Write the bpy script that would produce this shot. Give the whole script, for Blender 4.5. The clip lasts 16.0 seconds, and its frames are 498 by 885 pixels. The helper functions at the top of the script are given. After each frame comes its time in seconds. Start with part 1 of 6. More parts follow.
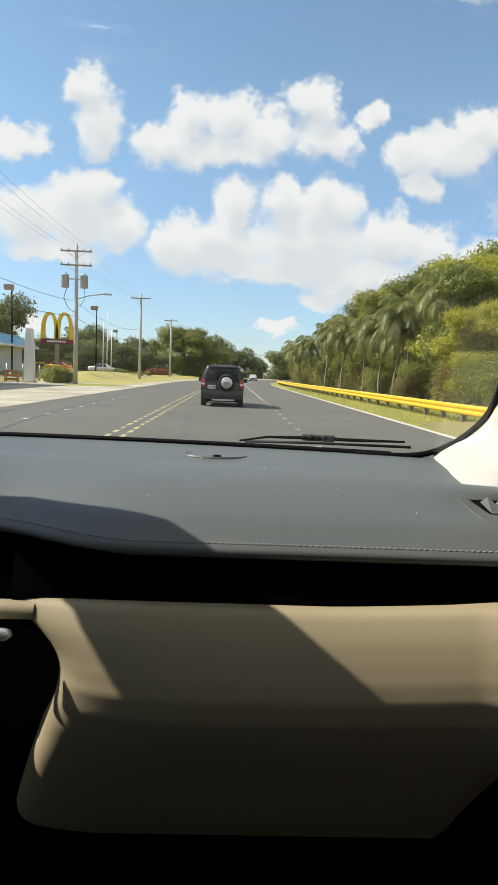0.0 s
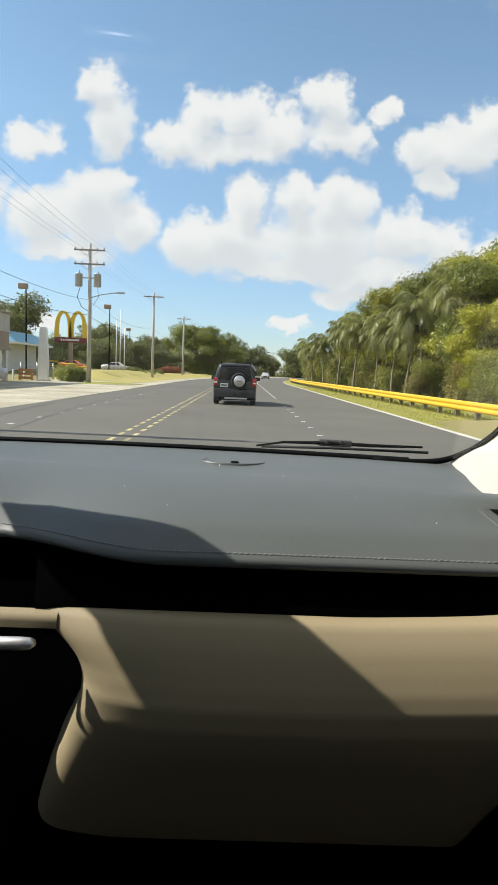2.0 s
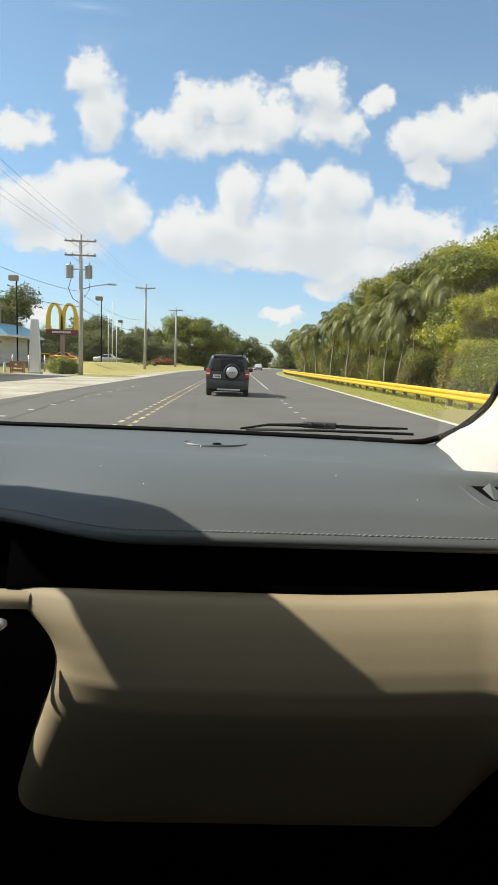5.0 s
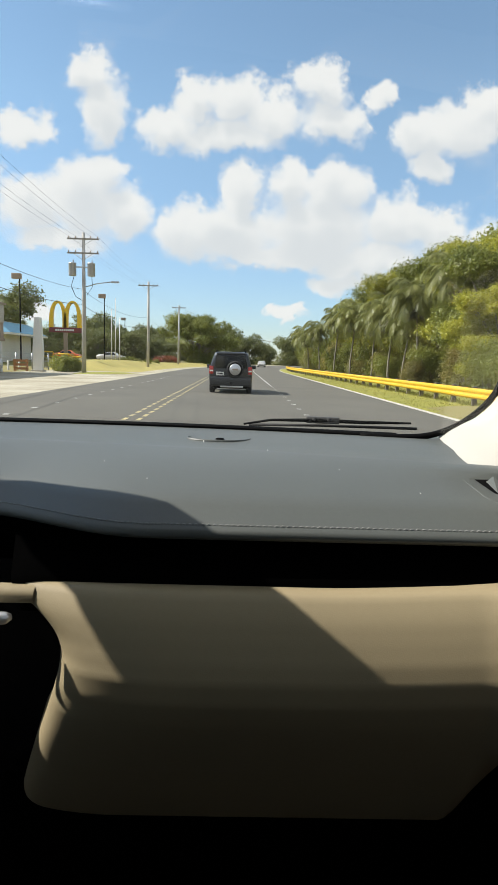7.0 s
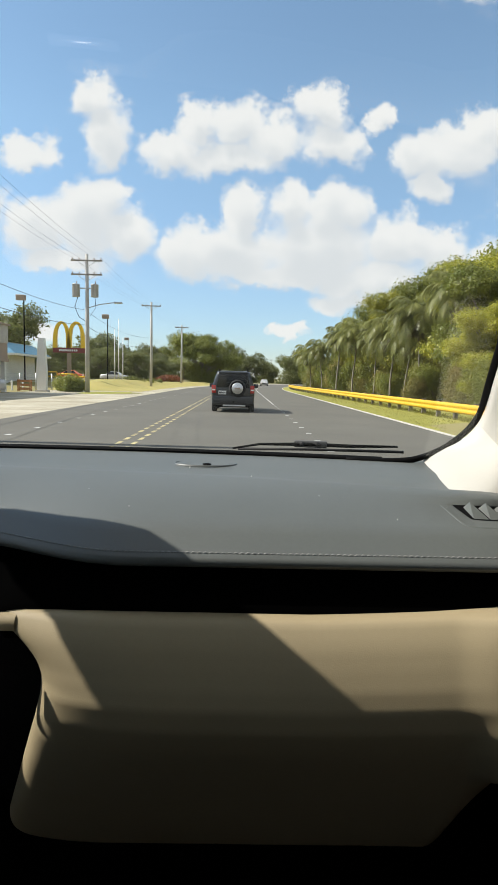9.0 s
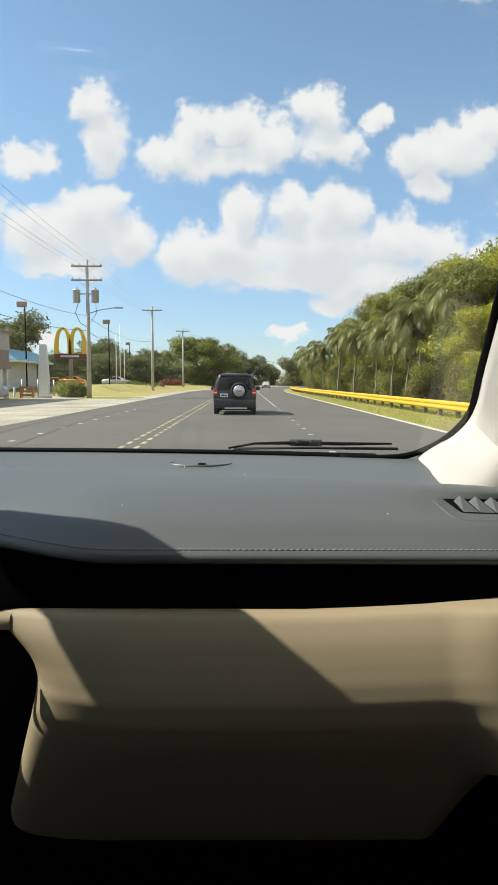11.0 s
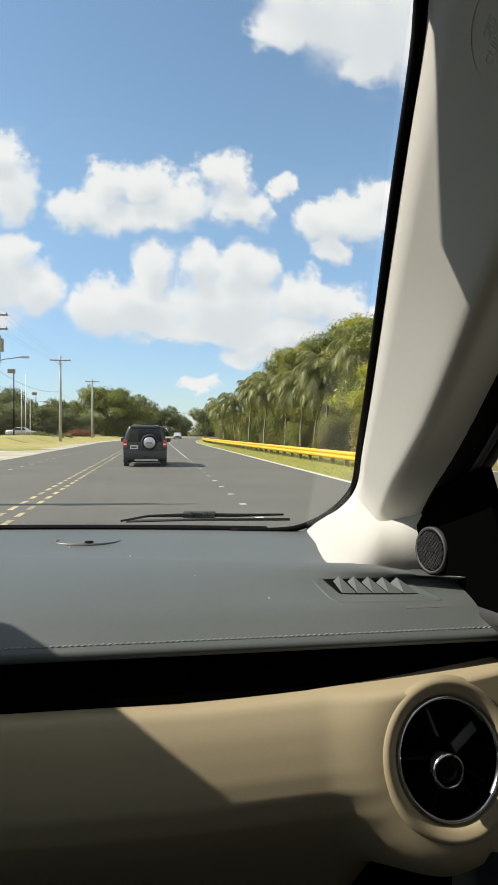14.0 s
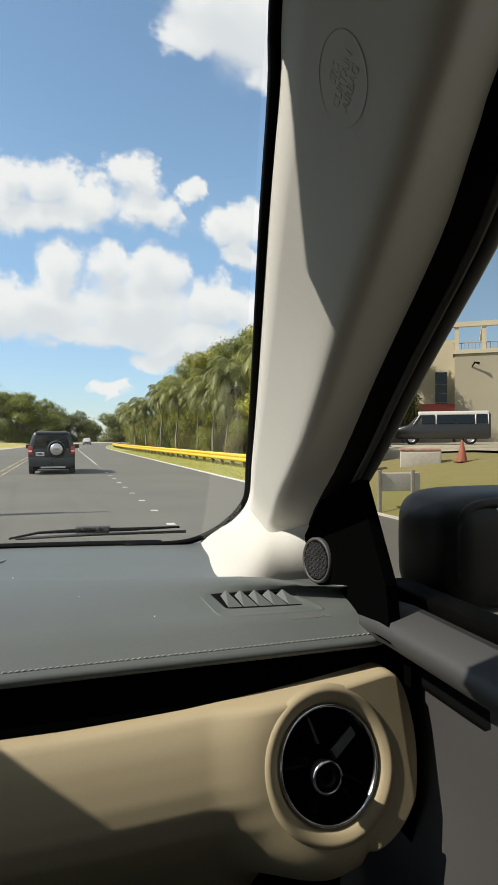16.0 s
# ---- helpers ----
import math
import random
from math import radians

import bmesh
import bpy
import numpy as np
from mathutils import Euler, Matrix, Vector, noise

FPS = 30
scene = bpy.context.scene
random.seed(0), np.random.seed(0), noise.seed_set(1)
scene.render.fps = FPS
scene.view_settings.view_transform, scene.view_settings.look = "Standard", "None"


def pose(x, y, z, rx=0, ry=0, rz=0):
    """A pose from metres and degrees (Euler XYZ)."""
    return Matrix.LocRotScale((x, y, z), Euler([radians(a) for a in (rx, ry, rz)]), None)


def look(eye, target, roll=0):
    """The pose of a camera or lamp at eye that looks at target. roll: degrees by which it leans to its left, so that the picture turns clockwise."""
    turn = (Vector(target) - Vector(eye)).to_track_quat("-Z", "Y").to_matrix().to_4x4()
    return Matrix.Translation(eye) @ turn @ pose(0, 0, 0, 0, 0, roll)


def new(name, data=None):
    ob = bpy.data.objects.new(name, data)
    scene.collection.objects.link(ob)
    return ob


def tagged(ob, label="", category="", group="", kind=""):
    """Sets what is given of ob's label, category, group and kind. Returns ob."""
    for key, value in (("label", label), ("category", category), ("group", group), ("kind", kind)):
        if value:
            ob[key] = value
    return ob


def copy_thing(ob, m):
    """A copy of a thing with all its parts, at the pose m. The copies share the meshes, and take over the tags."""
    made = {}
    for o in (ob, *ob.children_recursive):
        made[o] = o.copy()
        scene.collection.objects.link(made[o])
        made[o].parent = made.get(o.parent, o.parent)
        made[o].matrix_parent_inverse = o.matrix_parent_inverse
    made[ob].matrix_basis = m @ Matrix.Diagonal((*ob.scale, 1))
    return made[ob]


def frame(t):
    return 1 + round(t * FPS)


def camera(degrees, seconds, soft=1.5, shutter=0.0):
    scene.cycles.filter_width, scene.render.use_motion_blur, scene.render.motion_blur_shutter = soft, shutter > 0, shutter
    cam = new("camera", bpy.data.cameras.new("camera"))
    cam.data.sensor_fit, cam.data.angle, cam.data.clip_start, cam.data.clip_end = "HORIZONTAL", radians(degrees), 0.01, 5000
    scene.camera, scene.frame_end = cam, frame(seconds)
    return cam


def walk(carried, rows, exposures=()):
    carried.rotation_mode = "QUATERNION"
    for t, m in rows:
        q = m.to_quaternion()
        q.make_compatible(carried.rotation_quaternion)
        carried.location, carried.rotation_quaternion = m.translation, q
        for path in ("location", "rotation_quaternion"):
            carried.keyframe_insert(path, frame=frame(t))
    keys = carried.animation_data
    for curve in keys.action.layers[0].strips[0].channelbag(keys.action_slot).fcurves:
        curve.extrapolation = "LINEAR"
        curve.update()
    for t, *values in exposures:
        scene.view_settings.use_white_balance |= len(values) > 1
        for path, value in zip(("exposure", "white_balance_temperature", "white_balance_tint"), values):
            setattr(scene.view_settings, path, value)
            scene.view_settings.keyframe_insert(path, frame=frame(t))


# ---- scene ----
cam = camera(44.0, 16.0, soft=1.2)
PATH = [
    (0, (0.389, -0.024, 1.391), (0.456, 1.963, 1.172), 2.4),
    (0.5, (0.38, -0.026, 1.395), (0.425, 1.963, 1.185), 2.3),
    (1, (0.379, -0.024, 1.402), (0.41, 1.96, 1.154), 2.8),
    (1.5, (0.37, -0.023, 1.397), (0.41, 1.962, 1.164), 2.5),
    (2, (0.38, -0.025, 1.404), (0.407, 1.962, 1.177), 2.3),
    (2.5, (0.382, -0.027, 1.404), (0.41, 1.96, 1.179), 2.6),
    (3, (0.396, -0.021, 1.397), (0.433, 1.965, 1.167), 2.1),
    (3.5, (0.388, -0.013, 1.392), (0.437, 1.971, 1.151), 2.3),
    (4, (0.397, -0.014, 1.391), (0.447, 1.969, 1.137), 1.9),
    (6.5, (0.399, -0.014, 1.382), (0.446, 1.97, 1.13), 2.1),
    (7, (0.399, -0.015, 1.384), (0.437, 1.968, 1.121), 1.7),
    (7.5, (0.399, -0.02, 1.393), (0.423, 1.966, 1.159), 1.5),
    (8, (0.394, -0.023, 1.394), (0.429, 1.964, 1.166), 1.5),
    (8.5, (0.401, -0.023, 1.394), (0.435, 1.966, 1.184), 1.1),
    (9, (0.425, -0.028, 1.397), (0.451, 1.961, 1.193), 1.3),
    (11.5, (0.439, -0.036, 1.392), (0.466, 1.955, 1.203), -0.2),
    (12, (0.415, -0.015, 1.398), (0.514, 1.978, 1.257), 0.8),
    (12.5, (0.439, -0.034, 1.412), (0.544, 1.959, 1.28), 0.3),
    (13, (0.456, -0.026, 1.419), (0.657, 1.961, 1.313), 0.1),
    (13.5, (0.464, -0.034, 1.431), (0.709, 1.949, 1.361), -0.3),
    (14, (0.473, -0.04, 1.432), (0.773, 1.937, 1.401), 0.3),
    (14.5, (0.486, -0.046, 1.436), (0.854, 1.92, 1.403), -0.5),
    (15, (0.494, -0.044, 1.434), (0.931, 1.908, 1.423), 0.2),
    (15.5, (0.5, -0.054, 1.443), (0.996, 1.883, 1.463), -0.5),
    (16, (0.504, -0.049, 1.446), (1.08, 1.866, 1.429), -0.3),
]
walk(cam, [(t, look(eye, target, roll)) for t, eye, target, roll in PATH])

# ---- world, sun ----
SUN_DIR = Vector((1.08, -0.06, -1.0)).normalized()      # the way the light travels
world = bpy.data.worlds.new("sky_world")
scene.world = world
world.use_nodes = True
wn, wl = world.node_tree.nodes, world.node_tree.links
wn.clear()


def wmath(op, a, b=None, c=None, clamp=False):
    n = wn.new("ShaderNodeMath")
    n.operation, n.use_clamp = op, clamp
    for k, v in enumerate((a, b, c)):
        if v is None:
            continue
        if isinstance(v, (int, float)):
            n.inputs[k].default_value = v
        else:
            wl.new(v, n.inputs[k])
    return n.outputs[0]


def wvec(op, a, b):
    n = wn.new("ShaderNodeVectorMath")
    n.operation = op
    for k, v in enumerate((a, b)):
        if v is None:
            continue
        if isinstance(v, tuple):
            n.inputs[k].default_value = v
        else:
            wl.new(v, n.inputs[k])
    return n


sky = wn.new("ShaderNodeTexSky")
sky.sky_type, sky.sun_disc = "NISHITA", False
sky.sun_elevation = math.asin(-SUN_DIR.z)
sky.sun_rotation = math.atan2(-SUN_DIR.x, -SUN_DIR.y)
sky.air_density, sky.dust_density, sky.ozone_density = 1.0, 0.1, 1.1
geo = wn.new("ShaderNodeTexCoord")
sep = wn.new("ShaderNodeSeparateXYZ")
wl.new(geo.outputs["Generated"], sep.inputs[0])
ahead = wmath("MAXIMUM", sep.outputs["Y"], 0.12)
plane = wn.new("ShaderNodeCombineXYZ")
wl.new(wmath("DIVIDE", sep.outputs["X"], ahead), plane.inputs[0])
wl.new(wmath("DIVIDE", sep.outputs["Z"], ahead), plane.inputs[1])


def wnoise(scale, detail, rough):
    n = wn.new("ShaderNodeTexNoise")
    n.inputs["Scale"].default_value, n.inputs["Detail"].default_value, n.inputs["Roughness"].default_value = scale, detail, rough
    wl.new(plane.outputs[0], n.inputs["Vector"])
    return n


# Billows push the outlines of the clouds about.
warp = wnoise(13.0, 6.0, 0.62)
shift = wvec("MULTIPLY", wvec("SUBTRACT", warp.outputs["Color"], (0.5, 0.5, 0.5)).outputs[0], (0.10, 0.09, 0.0))
spot = wvec("ADD", plane.outputs[0], shift.outputs[0])
CLOUDS = (
    [(-0.24, 0.421, 0.043, 0.034), (-0.218, 0.369, 0.037, 0.055), (-0.338, 0.342, 0.046, 0.026), (-0.33, 0.234, 0.061, 0.057), (-0.251, 0.242, 0.073, 0.068), (-0.185, 0.228, 0.047, 0.047), (-0.217, 0.283, 0.034, 0.03), (-0.286, 0.183, 0.089, 0.023)] + 
    [(-0.123, 0.353, 0.053, 0.035), (-0.076, 0.388, 0.041, 0.038), (-0.015, 0.391, 0.047, 0.046), (0.038, 0.373, 0.047, 0.039), (-0.035, 0.339, 0.107, 0.03), (0.118, 0.418, 0.045, 0.035), (0.138, 0.37, 0.064, 0.037), (0.206, 0.406, 0.021, 0.026)] + 
    [(-0.092, 0.198, 0.061, 0.043), (-0.006, 0.258, 0.037, 0.049), (-0.03, 0.201, 0.094, 0.055), (0.073, 0.274, 0.044, 0.042), (0.144, 0.273, 0.051, 0.049), (0.112, 0.208, 0.11, 0.067), (0.237, 0.218, 0.065, 0.053), (0.305, 0.204, 0.062, 0.046), (0.043, 0.167, 0.17, 0.025), (0.196, 0.159, 0.121, 0.033), (0.153, 0.125, 0.071, 0.02)] + 
    [(0.28, 0.352, 0.049, 0.042), (0.341, 0.363, 0.064, 0.046), (0.387, 0.39, 0.059, 0.039), (0.292, 0.306, 0.034, 0.032), (0.26, 0.70, 0.10, 0.085), (0.36, 0.69, 0.12, 0.105), (0.35, 0.62, 0.06, 0.045), (0.205, 0.655, 0.05, 0.04), (0.529, 0.262, 0.131, 0.038), (0.437, 0.188, 0.071, 0.044), (0.49, 0.635, 0.12, 0.08), (0.603, 0.575, 0.117, 0.10), (0.384, 0.181, 0.03, 0.029), (-0.442, 0.262, 0.078, 0.056), (-0.509, 0.383, 0.067, 0.063), (0.07, 0.074, 0.03, 0.012), (-0.329, 0.07, 0.04, 0.018)] 
)


def heap(place):
    """How deep a direction lies inside the heaped clouds."""
    deep = None
    for cu, cv, ru, rv in CLOUDS:
        d = wvec("MULTIPLY", wvec("SUBTRACT", place, (cu, cv, 0)).outputs[0], (1 / ru, 1 / rv, 0))
        ln = wn.new("ShaderNodeVectorMath")
        ln.operation = "LENGTH"
        wl.new(d.outputs[0], ln.inputs[0])
        near = wmath("SUBTRACT", 1.0, ln.outputs["Value"])
        deep = near if deep is None else wmath("SMOOTH_MAX", deep, near, 0.25)
    return deep


def ramp(value, a, b, c=0.0, d=1.0):
    n = wn.new("ShaderNodeMapRange")
    n.interpolation_type = "SMOOTHSTEP"
    wl.new(value, n.inputs[0])
    n.inputs[1].default_value, n.inputs[2].default_value, n.inputs[3].default_value, n.inputs[4].default_value = a, b, c, d
    return n.outputs[0]


fine = wnoise(27.0, 9.0, 0.64)
rough = wmath("MULTIPLY", wmath("SUBTRACT", fine.outputs[0], 0.5), 1.15)
# The tops face the light; what lies under more cloud is grey.
above = heap(wvec("ADD", spot.outputs[0], (-0.008, 0.030, 0.0)).outputs[0])
over = wmath("ADD", above, wmath("MULTIPLY", rough, 0.7))
puff = wmath("ADD", heap(spot.outputs[0]), wmath("MULTIPLY", rough, ramp(above, 0.25, -0.35, 0.30, 1.15)))
heaps = wmath("MULTIPLY", ramp(wmath("SUBTRACT", puff, ramp(above, -0.15, 0.35, 0.0, 0.12)), -0.20, 0.34), 0.97)
# Thin torn veils between the heaps; unseen cloud added overhead and behind as fill light.
veil = wmath("MULTIPLY", ramp(wmath("ADD", wnoise(5.0, 8.0, 0.62).outputs[0], wmath("MULTIPLY", puff, 0.14)), 0.50, 0.78), 0.40)
around = wn.new("ShaderNodeTexNoise")
around.inputs["Scale"].default_value, around.inputs["Detail"].default_value = 3.2, 7.0
wl.new(geo.outputs["Generated"], around.inputs["Vector"])
beyond = wmath("MAXIMUM", ramp(sep.outputs["Y"], 0.45, 0.22), ramp(sep.outputs["Z"], 0.68, 0.82))
fill_cloud = wmath("MULTIPLY", ramp(around.outputs[0], 0.40, 0.58, 0.0, 0.9), beyond)
cover = wmath("MAXIMUM", wmath("MAXIMUM", heaps, veil), fill_cloud)
tone = ramp(wmath("SUBTRACT", wmath("MULTIPLY", wnoise(9.0, 5.0, 0.55).outputs[0], 0.5), over), -0.55, 0.30)
paint = wn.new("ShaderNodeMix")
paint.data_type = "RGBA"
wl.new(tone, paint.inputs["Factor"])
paint.inputs["A"].default_value, paint.inputs["B"].default_value = (3.90, 4.00, 4.10, 1), (4.80, 4.76, 4.68, 1)
mixed = wn.new("ShaderNodeMix")
mixed.data_type = "RGBA"
wl.new(cover, mixed.inputs["Factor"])
# The air thins the glow of the lowest sky a little.
low = wn.new("ShaderNodeMapRange")
wl.new(sep.outputs["Z"], low.inputs[0])
low.inputs[1].default_value, low.inputs[2].default_value = 0.0, 0.35
low.inputs[3].default_value, low.inputs[4].default_value = 0.0, 1.0
air = wn.new("ShaderNodeMix")
air.data_type = "RGBA"
wl.new(low.outputs[0], air.inputs["Factor"])
air.inputs["A"].default_value, air.inputs["B"].default_value = (0.50, 0.57, 0.72, 1), (0.97, 1, 0.93, 1)
dim = wn.new("ShaderNodeVectorMath")
dim.operation = "MULTIPLY"
wl.new(sky.outputs[0], dim.inputs[0])
wl.new(air.outputs["Result"], dim.inputs[1])
wl.new(dim.outputs[0], mixed.inputs["A"])
wl.new(paint.outputs["Result"], mixed.inputs["B"])
back = wn.new("ShaderNodeBackground")
back.inputs["Strength"].default_value = 0.11
wl.new(mixed.outputs["Result"], back.inputs["Color"])
wout = wn.new("ShaderNodeOutputWorld")
wl.new(back.outputs[0], wout.inputs["Surface"])

sun_data = bpy.data.lights.new("sun", "SUN")
sun_data.energy, sun_data.angle, sun_data.color = 4.0, radians(0.53), (1.0, 0.95, 0.87)
sun = new("sun", sun_data)
sun.matrix_world = look((0, 0, 30), Vector((0, 0, 30)) + SUN_DIR)
scene.view_settings.exposure = 0.86


# ---- materials ----
def mat(name, base, rough=0.6, metal=0.0, second=None, scale=6.0, fine_scale=60.0, amount=0.5, bump=0.0, bump_scale=80.0, spec=0.5, random_tone=0.0, coat=0.0):
    """Base colour that drifts to a second one at a large and a small scale, with a fine relief."""
    m = bpy.data.materials.new(name)
    m.use_nodes = True
    nt = m.node_tree
    b = nt.nodes["Principled BSDF"]
    b.inputs["Roughness"].default_value, b.inputs["Metallic"].default_value = rough, metal
    b.inputs["Specular IOR Level"].default_value = spec
    b.inputs["Coat Weight"].default_value = coat
    tc = nt.nodes.new("ShaderNodeTexCoord")
    second = second or tuple(v * 0.75 for v in base)
    big, small = nt.nodes.new("ShaderNodeTexNoise"), nt.nodes.new("ShaderNodeTexNoise")
    for n, sc in ((big, scale), (small, fine_scale)):
        n.inputs["Scale"].default_value, n.inputs["Detail"].default_value = sc, 4.0
        nt.links.new(tc.outputs["Object"], n.inputs["Vector"])
    add = nt.nodes.new("ShaderNodeMath")
    add.operation = "MULTIPLY_ADD"
    nt.links.new(small.outputs[0], add.inputs[0])
    add.inputs[1].default_value = 0.6
    nt.links.new(big.outputs[0], add.inputs[2])
    rng = nt.nodes.new("ShaderNodeMapRange")
    nt.links.new(add.outputs[0], rng.inputs[0])
    rng.inputs[1].default_value, rng.inputs[2].default_value = 0.55, 1.05
    rng.inputs[3].default_value, rng.inputs[4].default_value = 0.0, amount
    mix = nt.nodes.new("ShaderNodeMix")
    mix.data_type = "RGBA"
    mix.inputs["A"].default_value, mix.inputs["B"].default_value = (*base, 1), (*second, 1)
    nt.links.new(rng.outputs[0], mix.inputs["Factor"])
    out = mix.outputs["Result"]
    if random_tone:
        gn = nt.nodes.new("ShaderNodeNewGeometry")
        oi = nt.nodes.new("ShaderNodeObjectInfo")
        rsum = nt.nodes.new("ShaderNodeMath")
        rsum.operation = "ADD"
        nt.links.new(gn.outputs["Random Per Island"], rsum.inputs[0])
        nt.links.new(oi.outputs["Random"], rsum.inputs[1])
        rr = nt.nodes.new("ShaderNodeMapRange")
        nt.links.new(rsum.outputs[0], rr.inputs[0])
        rr.inputs[2].default_value = 2.0
        rr.inputs[3].default_value, rr.inputs[4].default_value = 1 - random_tone, 1 + random_tone
        hs = nt.nodes.new("ShaderNodeHueSaturation")
        nt.links.new(rr.outputs[0], hs.inputs["Value"])
        nt.links.new(out, hs.inputs["Color"])
        out = hs.outputs[0]
    nt.links.new(out, b.inputs["Base Color"])
    if bump:
        bn = nt.nodes.new("ShaderNodeTexNoise")
        bn.inputs["Scale"].default_value, bn.inputs["Detail"].default_value = bump_scale, 5.0
        nt.links.new(tc.outputs["Object"], bn.inputs["Vector"])
        bp = nt.nodes.new("ShaderNodeBump")
        bp.inputs["Strength"].default_value, bp.inputs["Distance"].default_value = bump, 0.4 / bump_scale
        nt.links.new(bn.outputs[0], bp.inputs["Height"])
        nt.links.new(bp.outputs[0], b.inputs["Normal"])
    return m


def leaf_mat(name, base, second, shine=0.45):
    """Leaves: tone by clump, a little light through them."""
    m = mat(name, base, shine, 0.0, second, 0.5, 3.0, 1.0, random_tone=0.28)
    nt = m.node_tree
    b = nt.nodes["Principled BSDF"]
    col = b.inputs["Base Color"].links[0].from_socket
    tr = nt.nodes.new("ShaderNodeBsdfTranslucent")
    nt.links.new(col, tr.inputs["Color"])
    mx = nt.nodes.new("ShaderNodeMixShader")
    mx.inputs[0].default_value = 0.4
    nt.links.new(b.outputs[0], mx.inputs[1])
    nt.links.new(tr.outputs[0], mx.inputs[2])
    nt.links.new(mx.outputs[0], nt.nodes["Material Output"].inputs["Surface"])
    return m


def pane_mat(name, tint=(0.95, 0.97, 0.965), gloss=0.9):
    """A thin clear pane: what is behind it, and a reflection by Fresnel."""
    m = bpy.data.materials.new(name)
    m.use_nodes = True
    nt = m.node_tree
    nt.nodes.remove(nt.nodes["Principled BSDF"])
    tr, gl = nt.nodes.new("ShaderNodeBsdfTransparent"), nt.nodes.new("ShaderNodeBsdfGlossy")
    tr.inputs[0].default_value = (*tint, 1)
    gl.inputs["Roughness"].default_value = 0.0
    fr = nt.nodes.new("ShaderNodeFresnel")
    fr.inputs[0].default_value = 1.45
    ml = nt.nodes.new("ShaderNodeMath")
    ml.operation = "MULTIPLY"
    nt.links.new(fr.outputs[0], ml.inputs[0])
    ml.inputs[1].default_value = gloss
    mx = nt.nodes.new("ShaderNodeMixShader")
    nt.links.new(ml.outputs[0], mx.inputs[0])
    nt.links.new(tr.outputs[0], mx.inputs[1])
    nt.links.new(gl.outputs[0], mx.inputs[2])
    nt.links.new(mx.outputs[0], nt.nodes["Material Output"].inputs["Surface"])
    return m


M_ROAD = mat("asphalt", (0.124, 0.115, 0.092), 0.85, 0, (0.090, 0.083, 0.067), 0.35, 30, 0.8, 0.6, 120)
M_GROUND = mat("earth_and_grass", (0.19, 0.18, 0.045), 0.95, 0, (0.26, 0.20, 0.09), 0.15, 3.0, 0.9, 0.5, 20)
M_GRASS = mat("mown_grass", (0.31, 0.29, 0.045), 0.9, 0, (0.22, 0.22, 0.04), 0.6, 9.0, 0.9, 0.8, 40)
M_DRYGRASS = mat("dry_golden_grass", (0.42, 0.34, 0.10), 0.9, 0, (0.30, 0.27, 0.07), 0.5, 9.0, 0.9, 0.8, 40)
M_SAND = mat("pale_coral_gravel", (0.52, 0.475, 0.37), 0.95, 0, (0.25, 0.215, 0.14), 0.35, 5.0, 1.0, 0.7, 60)
M_YELLOWLINE = mat("worn_yellow_road_paint", (0.60, 0.50, 0.22), 0.7, 0, (0.20, 0.17, 0.11), 3, 20, 1.0)
M_WHITELINE = mat("worn_white_road_paint", (0.62, 0.61, 0.57), 0.7, 0, (0.25, 0.24, 0.22), 3, 20, 0.8)
M_CONC = mat("weathered_concrete", (0.55, 0.52, 0.46), 0.9, 0, (0.34, 0.32, 0.28), 1.2, 14, 0.8, 0.4, 60)
M_RAIL = mat("yellow_rail_paint", (0.66, 0.40, 0.012), 0.5, 0, (0.45, 0.27, 0.02), 2, 15, 0.5)
M_POST = mat("grey_timber_post", (0.38, 0.35, 0.30), 0.9, 0, (0.18, 0.16, 0.14), 2, 25, 0.8)
# Darker than the grey timber: the rail posts' shade is put into the colour.
M_RAILPOST = mat("shaded_weathered_post", (0.20, 0.17, 0.13), 0.9, 0, (0.10, 0.085, 0.07), 2, 25, 0.8)
M_POLE = mat("weathered_pole", (0.50, 0.48, 0.44), 0.85, 0, (0.32, 0.30, 0.27), 0.8, 18, 0.8, 0.3, 30)
M_WIRE = mat("black_cable", (0.02, 0.02, 0.02), 0.6)
M_GALV = mat("galvanised_steel", (0.50, 0.51, 0.52), 0.4, 0.7, (0.36, 0.37, 0.38), 3, 30, 0.6)
M_BARK = mat("grey_bark", (0.27, 0.24, 0.19), 0.95, 0, (0.14, 0.12, 0.09), 1.5, 16, 0.9, 0.6, 30)
M_TWIG = mat("pale_dry_bark", (0.36, 0.32, 0.27), 0.9, 0, (0.24, 0.21, 0.17), 1.5, 16, 0.8)
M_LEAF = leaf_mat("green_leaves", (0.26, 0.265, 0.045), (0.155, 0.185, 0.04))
# Brighter copy of the green leaves, with sunlight put into the colour.
M_LEAF_Y = leaf_mat("sunlit_tone_leaves", (0.40, 0.375, 0.035), (0.27, 0.28, 0.045))
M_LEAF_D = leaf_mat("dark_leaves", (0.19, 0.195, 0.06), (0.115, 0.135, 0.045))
M_SCRUB = leaf_mat("dry_scrub_leaves", (0.31, 0.25, 0.07), (0.19, 0.20, 0.05))
M_PALM = leaf_mat("palm_fronds", (0.31, 0.31, 0.10), (0.20, 0.215, 0.075), 0.4)
M_DEADPALM = leaf_mat("dead_palm_fronds", (0.20, 0.16, 0.11), (0.11, 0.10, 0.07), 0.7)
M_PAD = mat("grey_soft_dash_plastic", (0.095, 0.103, 0.095), 0.46, 0, (0.077, 0.084, 0.078), 5, 260, 0.7, 0.3, 800)
M_PADMARK = mat("faint_moulded_letters", (0.125, 0.12, 0.105), 0.6, 0, (0.10, 0.096, 0.085), 6, 300, 0.6)
